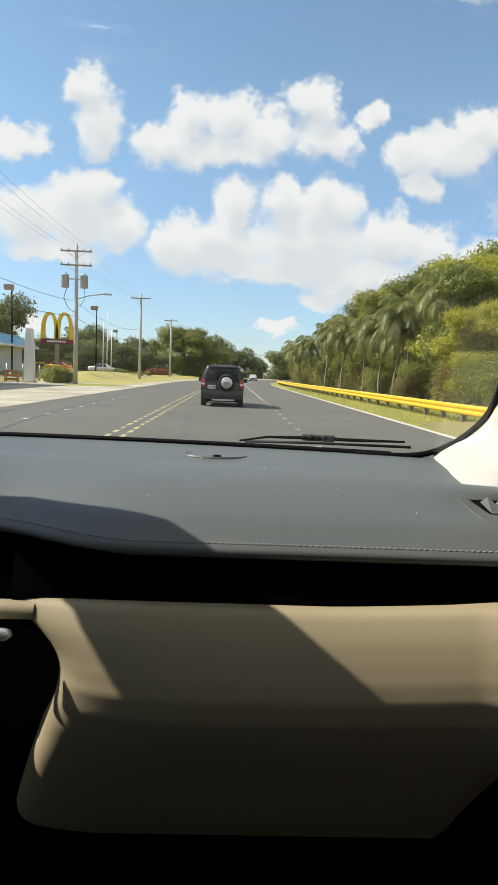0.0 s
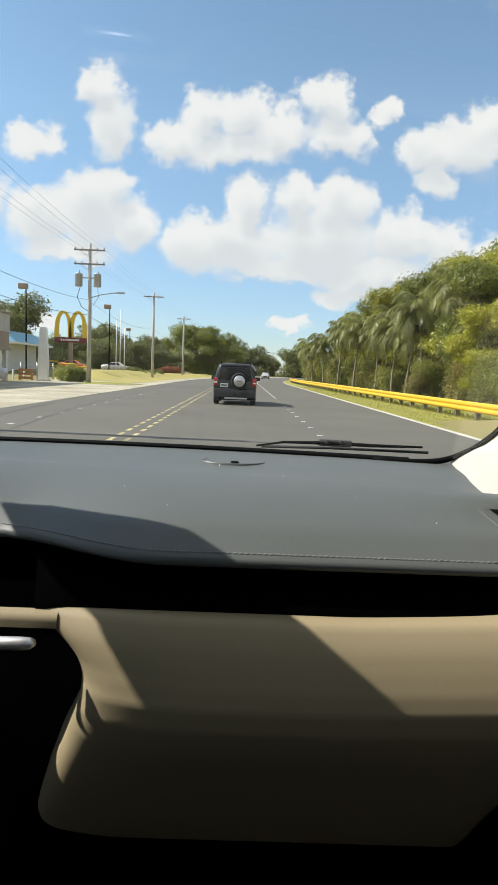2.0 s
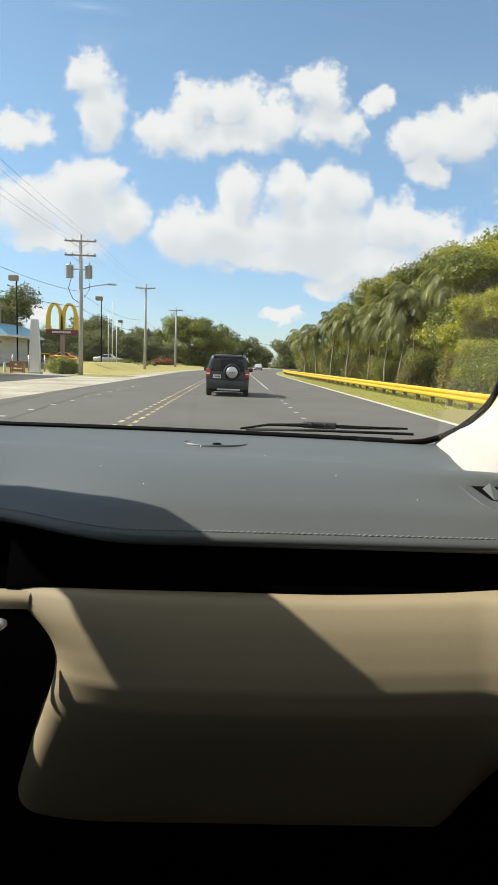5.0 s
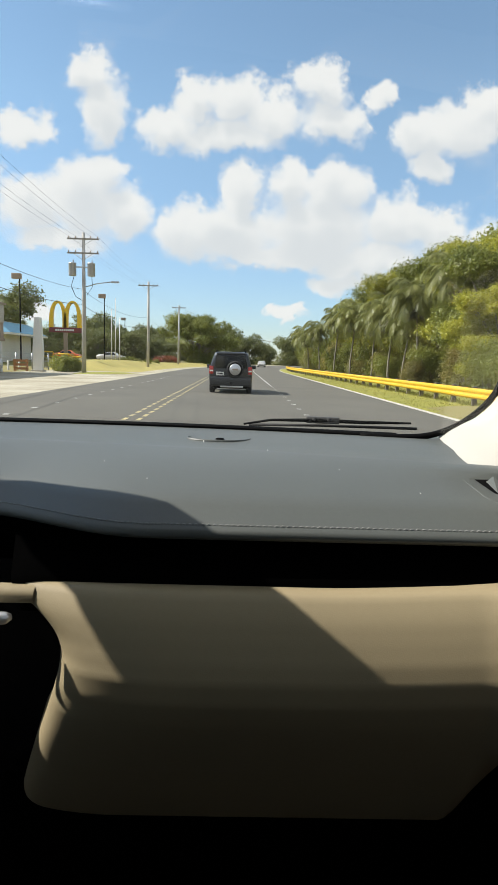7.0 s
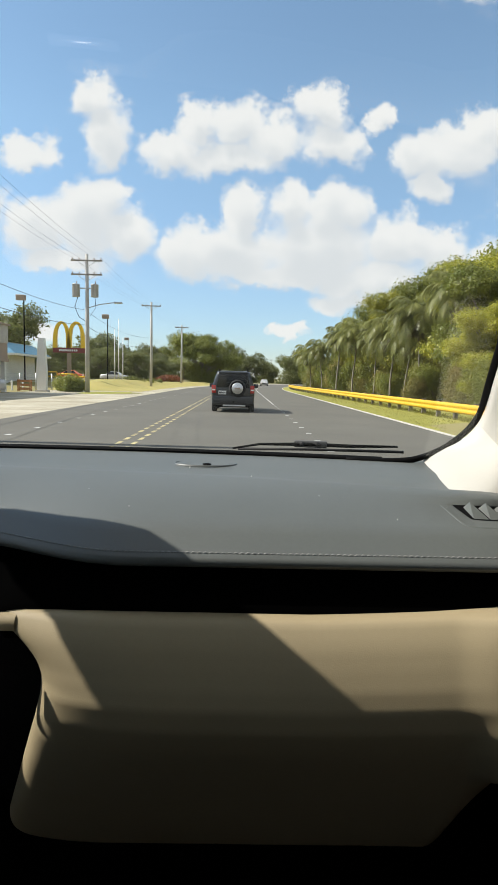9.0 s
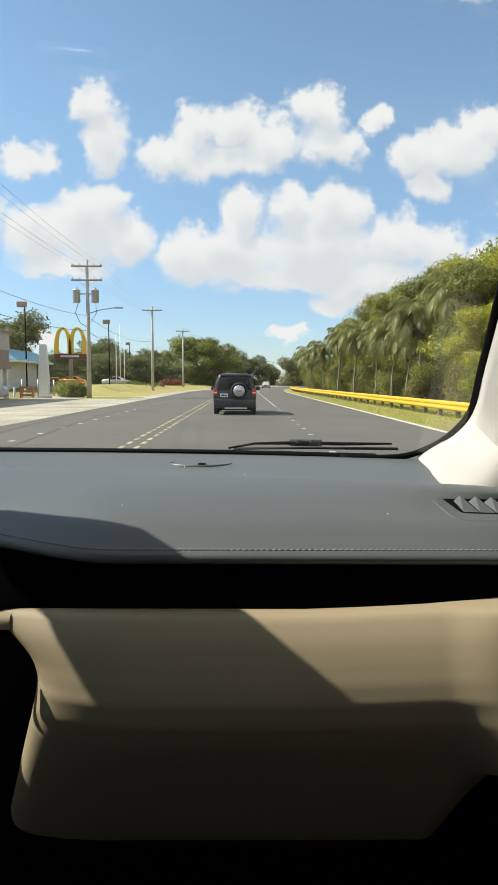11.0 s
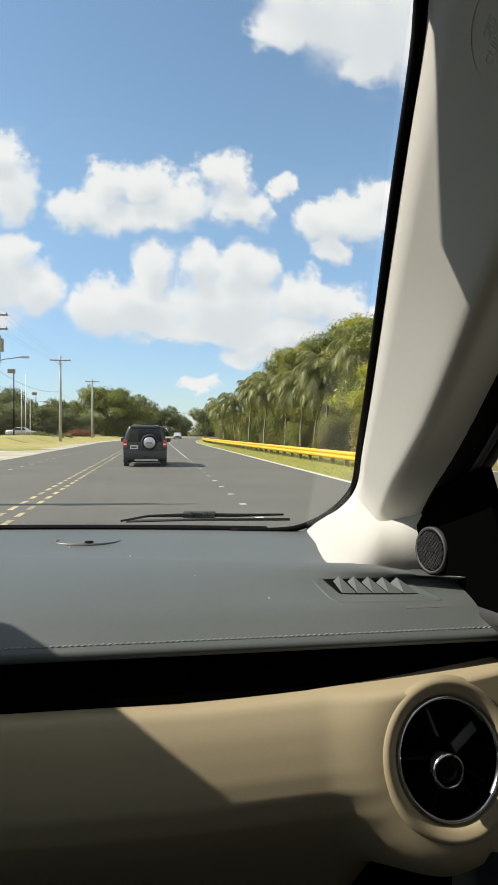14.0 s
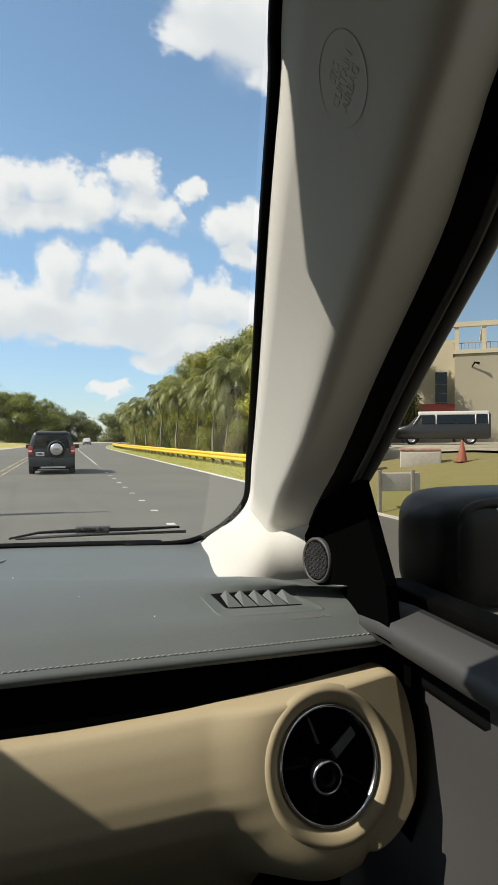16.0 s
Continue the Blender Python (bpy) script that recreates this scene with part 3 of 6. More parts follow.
# demister slot with its fins, let into the pad
def pad_z(x, y):
    """Height of the pad behind its seam."""
    d = y - seam_y(x)
    knots = ((0.012, 1.221), (0.030, 1.2345), (0.040, 1.2395), (0.052, 1.2435), (0.10, 1.2560), (0.15, 1.2635), (0.22, 1.267))
    for (d0, z0), (d1, z1) in zip(knots, knots[1:]):
        if d < d1:
            return lerp(z0, z1, (d - d0) / (d1 - d0))
    return 1.266


def on_pad(u, v, c, corners=((0.684, 0.643), (0.776, 0.637), (0.756, 0.668), (0.673, 0.680))):
    """A spot on the pad: u along the slot, v across it, c above the surface."""
    (ax, ay), (bx, by), (dx, dy), (ex, ey) = corners
    x, y = lerp(lerp(ax, bx, u), lerp(ex, dx, u), v), lerp(lerp(ay, by, u), lerp(ey, dy, u), v)
    return Vector((x, y, pad_z(x, y) + c))


def ring_of(g, h, c):
    """A rounded rectangle about the slot, wider by g along it and by h across it."""
    out = []
    for k in range(40):
        w = 2 * math.pi * k / 40
        cu, cv = math.cos(w), math.sin(w)
        cu, cv = math.copysign(abs(cu) ** 0.22, cu), math.copysign(abs(cv) ** 0.22, cv)
        out.append(on_pad(0.5 + (0.5 + g) * cu, 0.5 + (0.5 + h) * cv, c))
    return out + out[:1]


slot = part("demister_vent", grid([ring_of(0.20, 0.52, -0.0006), ring_of(0.185, 0.48, 0.0010), ring_of(0.165, 0.44, 0.0002), ring_of(0.03, 0.08, 0.0008), ring_of(0.01, 0.03, 0.0002), ring_of(0.0, 0.0, -0.004)]), M_PAD, car, "grey demister frame")
part("slot_floor", grid([[on_pad(u, v, 0.0006) for u in (-0.01, 0.25, 0.5, 0.75, 1.01)] for v in (-0.02, 0.5, 1.02)]), M_BLACKTRIM, slot, "black slot")
for k in range(5):
    u0 = 0.13 + 0.20 * k
    bm = bmesh.new()
    a, b, c, d, e = [bm.verts.new(on_pad(*p)) for p in ((u0 - 0.10, 0.03, 0.0008), (u0 + 0.085, 0.03, 0.0008), (u0 + 0.03, 0.80, 0.0008), (u0 - 0.03, 0.80, 0.0008), (u0 + 0.0, 0.62, 0.0105))]
    for f in ((a, b, e), (b, c, e), (c, d, e), (d, a, e)):
        bm.faces.new(f)
    part("fin", bm, M_PAD, slot, smooth=False)


def lettering(words, size, m, material, parent, name="lettering"):
    """Raised letters, laid by m."""
    cu = bpy.data.curves.new(name, "FONT")
    cu.body, cu.size, cu.align_x, cu.align_y, cu.extrude, cu.space_line = words, size, "CENTER", "CENTER", 0.0004, 0.9
    tmp = bpy.data.objects.new(name, cu)
    scene.collection.objects.link(tmp)
    me = bpy.data.meshes.new_from_object(tmp.evaluated_get(bpy.context.evaluated_depsgraph_get()))
    bpy.data.objects.remove(tmp)
    me.transform(m)
    me.materials.clear()
    me.materials.append(material)
    ob = new(name, me)
    ob.parent = parent
    return ob


def spanned(origin, right, up):
    r = Vector(right).normalized()
    n = r.cross(Vector(up)).normalized()
    u = n.cross(r)
    return Matrix(((r.x, u.x, n.x, origin[0]), (r.y, u.y, n.y, origin[1]), (r.z, u.z, n.z, origin[2]), (0, 0, 0, 1)))


lettering("SRS AIRBAG", 0.0100, spanned((0.777, 0.6145, pad_z(0.777, 0.6145) - 0.0002), (1, 0, 0), (0, 0.93, 0.37)), M_PADMARK, car)

# sun sensor ring on the shelf
sens = part("light_sensor", lathe([(0.05, -0.003), (0.0496, 0.00005), (0.0486, 0.00005), (0.048, -0.002)], Matrix.Translation((0.37, 0.945, 1.2632)) @ Matrix.Diagonal((1.0, 0.6, 1, 1)), 32), M_PAD, car)
part("sensor_dome", lathe([(0.007, -0.001), (0.006, 0.0004), (0.0005, 0.0006)], Matrix.Translation((0.372, 0.935, 1.2632)), 16), M_BLACKTRIM, sens, "small black sensor")

# pillar: windscreen edge L, window edge R
PL = [(0.705, 1.03, 1.255), (0.735, 0.975, 1.282), (0.772, 0.945, 1.306), (0.787, 0.90, 1.345), (0.760, 0.79, 1.41), (0.724, 0.648, 1.496), (0.670, 0.443, 1.623), (0.646, 0.346, 1.684), (0.633, 0.304, 1.711), (0.60, 0.18, 1.78)]
PR = [(0.856, 0.865, 1.172), (0.858, 0.853, 1.213), (0.857, 0.821, 1.274), (0.844, 0.761, 1.332), (0.829, 0.638, 1.417), (0.815, 0.517, 1.513), (0.799, 0.387, 1.605), (0.778, 0.314, 1.652), (0.765, 0.27, 1.68), (0.73, 0.12, 1.76)]


def along(pts, steps=6):
    """A smooth line through points."""
    p = [Vector(q) for q in pts]
    p = [2 * p[0] - p[1]] + p + [2 * p[-1] - p[-2]]
    out = []
    for k in range(1, len(p) - 2):
        for j in range(steps):
            f = j / steps
            out.append(0.5 * (2 * p[k] + (p[k + 1] - p[k - 1]) * f + (2 * p[k - 1] - 5 * p[k] + 4 * p[k + 1] - p[k + 2]) * f * f + (3 * p[k] - p[k - 1] - 3 * p[k + 1] + p[k + 2]) * f ** 3))
    return out + [p[-2]]


def pillar(sign):
    out = []
    for l, r in zip(along(PL), along(PR)):
        row = [l + Vector((0.014, 0.02, 0))]
        amount = float(np.interp(l.z, (1.25, 1.306, 1.345, 1.41, 1.496, 1.623, 1.72), (0.02, 0.085, 0.06, 0.070, 0.095, 0.122, 0.14)))
        ridge = l + amount * (Vector((0.40, -0.52, -0.64)) + float(np.interp(l.z, (1.40, 1.60), (0.75, 0.0))) * (Vector((0.5, -0.05, 1.44)) - l).normalized())
        row += [l.lerp(ridge, f) for f in (0.0, 0.2, 0.4, 0.6, 0.74, 0.84)]
        a, b = l.lerp(ridge, 0.84), ridge.lerp(r, 0.22)
        row += [(1 - f) ** 2 * a + 2 * f * (1 - f) * ridge + f * f * b for f in (0.2, 0.4, 0.6, 0.8, 1.0)]
        row += [ridge.lerp(r, f) for f in (0.4, 0.6, 0.8, 1.0)]
        row.append(r + Vector((0.02, 0.01, 0)))
        out.append([Vector((sign * q.x, q.y, q.z)) for q in row])
    return out


for sign in (1, -1):
    part("pillar_trim", grid(pillar(sign)[17:]), M_PILLAR, car, "ivory windscreen pillar trim")
    # foot of the trim, spreading on to the shelf behind the crease
    rim = pillar(1)[17][1:16]
    side = along(PL)[4:18]
    low = along([tuple(side[0]), (0.716, 0.88, 1.262), (0.702, 0.748, 1.257), (0.738, 0.714, 1.256), (0.795, 0.742, 1.23), (0.850, 0.768, 1.20)], 3)[:15]
    foot = []
    for k in range(14):
        f = k / 13
        lift = side[k] - side[0].lerp(side[-1], f)
        foot.append([Vector((sign * q.x, q.y, q.z)) for q in (a.lerp(b, f) + lift * (1 - j / 14) ** 2 for j, (a, b) in enumerate(zip(low, rim)))])
    part("pillar_foot", grid(foot), M_PILLAR, car)
    # black seal along the windscreen
    edge = [Vector((sign * p.x, p.y, p.z)) for p in along([(0.60, 0.975, 1.2655), (0.66, 0.962, 1.2665), (0.705, 0.953, 1.271), (0.742, 0.950, 1.285)] + PL[2:], 4)]
    part("windscreen_seal", tube([e + Vector((0.0, 0.012, 0.002)) for e in edge], 0.005, 8), M_BLACKTRIM, car, "black seal")
    back = [Vector((sign * p.x, p.y, p.z)) for p in along(PR, 4)]
    part("window_seal", grid([[p + Vector((-0.004 * sign, 0.006, -0.003)), p + Vector((0.012 * sign, -0.010, -0.007)), p + Vector((0.03 * sign, -0.007, -0.005)), p + Vector((0.05 * sign, 0.008, 0.010)), p + Vector((0.075 * sign, 0.035, 0.03))] for p in back[8:]]), M_BLACKTRIM, car, "black window channel")
    part("window_strip", tube([p + Vector((0.024 * sign, -0.008, -0.005)) for p in back[12:]], 0.0055, 8), M_DOOR, car, "dark weather strip")
    part("glass_channel", tube([p + Vector((0.043 * sign, -0.002, 0.0)) for p in back[11:]], 0.0085, 10), M_STRIP, car, "grey glass channel")

# moulded mark on the pillar
FACE = pillar(1)
MID = FACE[46][1].lerp(FACE[46][5], 0.65)
EMBLEM = spanned(MID, FACE[46][5] - FACE[46][1], FACE[48][1] - FACE[44][1])
em = part("pillar_mark", lathe([(0.0245, -0.003), (0.0242, 0.0004), (0.0234, 0.0004), (0.0231, -0.003)], EMBLEM @ Matrix.Diagonal((0.90, 1.15, 1, 1)), 40), M_PILLAR, car, "moulded oval mark")
lettering("SRS\nCURTAIN\nAIRBAG", 0.0085, EMBLEM @ pose(0, 0, -0.0001, 0, 0, 80), M_MARK, em)

# base line of the windscreen
part("windscreen_base", grid([[(x, base_y(x) - 0.002, 1.266), (x, base_y(x) - 0.004, 1.2712), (x, base_y(x) + 0.015, 1.2735)] for x in [-0.66 + 0.02 * k for k in range(67)]]), M_BLACKTRIM, car, "black windscreen base")
# glass
rows = []
for k in range(13):
    f = k / 12
    row = []
    for j in range(25):
        g = -1 + 2 * j / 24
        xe = lerp(0.79, 0.62, f)
        x = xe * g
        y = lerp(base_y(x) + 0.005, 0.29 + 0.06 * (1 - g * g), f)
        z = lerp(1.272, 1.72, f) + 0.03 * math.sin(math.pi * f) * (1 - 0.3 * g * g)
        row.append((x, y, z))
    rows.append(row)
glass = part("windscreen", grid(rows), M_GLASS, car, "clear raked windscreen")
glass.visible_shadow = False
turn_towards(glass, (0.3, 0.0, 1.4))
# Unseen plate added above the dash; its outline shapes the shadow on the panel.
part("shadow_plate", prism([(-0.255, 0.719), (-0.2, 0.704), (-0.126, 0.667), (-0.062, 0.641), (-0.038, 0.632), (-0.016, 0.609), (-0.002, 0.582), (0.011, 0.559), (0.024, 0.543), (0.03, 0.50), (-0.234, 0.50), (-0.220, 0.546), (-0.201, 0.564), (-0.194, 0.58), (-0.228, 0.63), (-0.250, 0.68)], 2, 1.564, 1.576), M_BLACKTRIM, car, "unseen black plate by the glass, shaping the dash shadow")

# wiper
wiper = part("wiper", tube([(0.41, 1.12, 1.268), (0.46, 1.108, 1.278), (0.545, 1.092, 1.281), (0.62, 1.085, 1.280), (0.707, 1.072, 1.282)], [0.002, 0.0025, 0.004, 0.0035, 0.002], 6), M_BLACKTRIM, car, "black wiper arm")
bm = boxed(-0.030, 0.030, -0.007, 0.007, -0.006, 0.006, bevel=0.003)
bm.transform(pose(0.553, 1.096, 1.281, 0, 0, -9))
hinge = part("wiper_hinge", bm, M_DOOR, wiper, "dark wiper hinge")
for dx in (-0.016, 0.010):
    part("rivet", lathe([(0.004, 0.0), (0.0035, 0.0015), (0.0005, 0.002)], face_to((0.553 + dx, 1.0885 - 0.16 * dx, 1.283), (0, -1, 0.3)), 10), M_TYRE, hinge)
part("wiper_blade", tube([(0.42, 1.13, 1.266), (0.55, 1.11, 1.270), (0.72, 1.078, 1.272)], 0.0028, 6), M_TYRE, wiper)

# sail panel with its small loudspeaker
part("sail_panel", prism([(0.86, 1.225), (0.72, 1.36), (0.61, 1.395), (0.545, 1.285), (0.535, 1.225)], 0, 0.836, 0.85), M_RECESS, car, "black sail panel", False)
SM = face_to((0.827, 0.714, 1.281), (-0.97, -0.24, 0.05)) @ Matrix.Diagonal((0.66, 0.66, 1, 1))
spk = part("tweeter", lathe([(0.046, -0.004), (0.046, 0.001), (0.043, 0.0025), (0.040, 0.001)], SM, 40), M_DOOR, car, "dark round loudspeaker rim")
bm = bmesh.new()
for ix in range(-8, 9):
    for iy in range(-8, 9):
        px, py = 0.0046 * (ix + 0.5 * (iy % 2)), 0.0042 * iy
        if px * px + py * py < 0.037 ** 2:
            lathe([(0.0021, 0.002), (0.0019, 0.0012)], SM @ Matrix.Translation((px, py, 0)), 6, bm)
tagged(part("tweeter_mesh", bm, M_SATIN, spk, "silver wire mesh"), kind="stuff")
part("tweeter_back", lathe([(0.039, 0.0005), (0.0005, 0.0006)], SM, 24), M_BLACKTRIM, spk)

# passenger door
part("door_top", grid([[(0.845, 0.56 - d, 1.215 - e), (0.832, 0.56 - d, 1.232 - e), (0.838, 0.56 - d, 1.246 - e), (0.88, 0.56 - d, 1.256 - e)] for d, e in ((-0.1, 0.01), (0, 0), (0.2, 0), (0.6, 0), (1.2, 0))]), M_LEDGE, car, "dark grey door ledge")
part("door_panel", grid([[(x + 0.036 * smooth01((y - 0.30) / 0.18), y, z) for x, z in ((0.86, 1.235), (0.857, 1.2), (0.858, 1.12), (0.853, 1.04), (0.838, 0.98), (0.83, 0.92), (0.835, 0.86), (0.85, 0.5))] for y in (0.95, 0.7, 0.54, 0.48, 0.44, 0.40, 0.36, 0.32, 0.26, 0.1, -0.2, -0.7)]), M_DOOR, car, "grey moulded door panel")
sg = part("side_window", grid([[(0.875, y, 1.24), (0.86, y, 1.45), (0.80, y, 1.70)] for y in (0.75, 0.3, -0.2, -0.7)]), M_SIDEGLASS, car, "tinted side window")
turn_towards(sg, (0.3, 0.0, 1.4))

part("sill_seal", boxed(0.889, 0.93, -0.6, 0.66, 1.16, 1.264, bevel=0.008), M_BLACKTRIM, car, "black window sill seal")

# outside mirror
def mirror_pane():
    bm = boxed(-0.085, 0.085, -0.004, 0.004, -0.06, 0.06, bevel=0.003)
    bm.transform(pose(1.09, 0.612, 1.292, 0, 0, -22))
    return bm


def pillow(c, half, square, steps=28):
    """A rounded block: a ball pushed out towards its box."""
    rows = []
    for k in range(steps + 1):
        v = math.pi * (k / steps - 0.5)
        row = []
        for j in range(steps * 2):
            u = math.pi * j / steps
            q = (math.cos(v) * math.cos(u), math.cos(v) * math.sin(u), math.sin(v))
            row.append(tuple(c[n] + half[n] * math.copysign(abs(q[n]) ** square, q[n]) for n in range(3)))
        rows.append(row)
    return grid(rows, close=True)


def rim_loop(m, ax, az):
    pts = []
    for k in range(41):
        w = 2 * math.pi * k / 40
        x, z = math.cos(w), math.sin(w)
        pts.append(m @ Vector((ax * math.copysign(abs(x) ** 0.45, x), 0, az * math.copysign(abs(z) ** 0.45, z))))
    return tube(pts, 0.008, 8, caps=False)


mirror = part("door_mirror", pillow((1.108, 0.71, 1.288), (0.128, 0.09, 0.083), 0.42), M_MIRRORBODY, car, "black outside mirror housing")
part("mirror_rim", rim_loop(pose(1.092, 0.622, 1.292, 0, 0, -12), 0.098, 0.066), M_MIRRORBODY, mirror)
part("mirror_glass", mirror_pane(), M_CHROME, mirror, "mirror glass", False)
part("mirror_arm", boxed(0.88, 1.05, 0.64, 0.72, 1.195, 1.24, bevel=0.015), M_BLACKTRIM, mirror)

# roof, mirror and the rest of the shell
part("roof_lining", grid([[(x, y, 1.745 + 0.04 * (1 - (x / 0.66) ** 2)) for x in [-0.66 + 0.11 * k for k in range(13)]] for y in (0.31, 0.2, -0.3, -1.2, -2.0)]), M_LINING, car, "pale fabric roof lining")
RX = [-0.72, -0.63, -0.56, -0.53, -0.515, -0.50, -0.485, -0.475, -0.46, -0.43, -0.3, 0, 0.3, 0.43, 0.46, 0.475, 0.485, 0.50, 0.515, 0.53, 0.56, 0.63, 0.72]


def header_y(x):
    """The roof's front edge, swept back at its corners."""
    return 0.325 + 0.115 * min(max((0.54 - abs(x)) / 0.085, 0), 1)


part("roof_skin", grid([[(x, header_y(x) if y is None else y, 1.775 + 0.04 * (1 - (x / 0.72) ** 2)) for x in RX] for y in (None, 0.2, -0.3, -1.2, -2.0)]), M_BLACKCAR, car)
part("rear_mirror", boxed(-0.13, 0.11, 0.42, 0.46, 1.565, 1.64, bevel=0.015), M_BLACKTRIM, car, "black inside mirror")
part("mirror_stalk", tube([(-0.01, 0.45, 1.63), (-0.01, 0.47, 1.68), (-0.01, 0.44, 1.72)], 0.012, 8), M_BLACKTRIM, car)
part("floor_pan", boxed(-0.86, 0.86, -2.0, 1.4, 0.28, 0.36, bevel=0.02), M_BLACKTRIM, car)
part("rear_wall", boxed(-0.8, 0.8, -2.05, -2.0, 0.36, 1.15), M_LEDGE, car)
rg = part("rear_window", grid([[(x, -2.03, 1.15), (x * 0.9, -2.0, 1.75)] for x in (-0.8, 0, 0.8)]), M_REARGLASS, car)
turn_towards(rg, (0, 0, 1.4))
part("driver_door", boxed(-0.87, -0.82, -0.7, 1.0, 0.36, 1.22, bevel=0.02), M_FABRIC, car)
part("outer_door", boxed(0.905, 0.935, -0.7, 1.0, 0.36, 1.22, bevel=0.01), M_BLACKCAR, car)
part("rear_side", boxed(-0.86, -0.8, -2.0, -0.7, 0.36, 1.2), M_FABRIC, car)
part("rear_side", boxed(0.8, 0.86, -2.0, -0.7, 0.36, 1.2), M_FABRIC, car)
for s in (-1, 1):
    rw = part("rear_side_window", grid([[(s * 0.84, y, 1.2), (s * 0.72, y, 1.76)] for y in (-0.75, -2.0)]), M_REARGLASS, car)
    turn_towards(rw, (0, -1.2, 1.4))
    part("middle_pillar", boxed(s * 0.79 - 0.05, s * 0.79 + 0.05, -0.78, -0.66, 1.15, 1.76, bevel=0.015), M_PILLAR, car)
dg = part("driver_window", grid([[(-0.845, y, 1.22), (-0.83, y, 1.45), (-0.74, y, 1.75)] for y in (0.75, 0.3, -0.2, -0.7)]), M_DARKGLASS, car, "tinted side window")
turn_towards(dg, (0, 0, 1.4))
for sx in (-0.42, 0.42):
    seat = part("seat", boxed(sx - 0.26, sx + 0.26, -0.55, 0.10, 0.42, 0.66, bevel=0.06), M_FABRIC, car, "beige front seat")
    part("seat_back", boxed(sx - 0.26, sx + 0.26, -0.75, -0.50, 0.60, 1.45, bevel=0.06), M_LEDGE, seat)
part("bonnet", grid([[(x, y, z - 0.12 * (x / 0.85) ** 2) for x in [-0.85 + 0.17 * k for k in range(11)]] for y, z in ((1.15, 1.16), (1.5, 1.10), (1.9, 1.02), (2.1, 0.95), (2.2, 0.75), (2.2, 0.3))]), M_BLACKCAR, car)
for wx, wy in ((-0.78, 1.35), (0.78, 1.35), (-0.78, -1.3), (0.78, -1.3)):
    part("wheel", lathe([(0.2, -0.11), (0.33, -0.11), (0.35, -0.08), (0.35, 0.08), (0.33, 0.11), (0.2, 0.11)], face_to((wx, wy, 0.362), (1, 0, 0)), 28), M_TYRE, car)

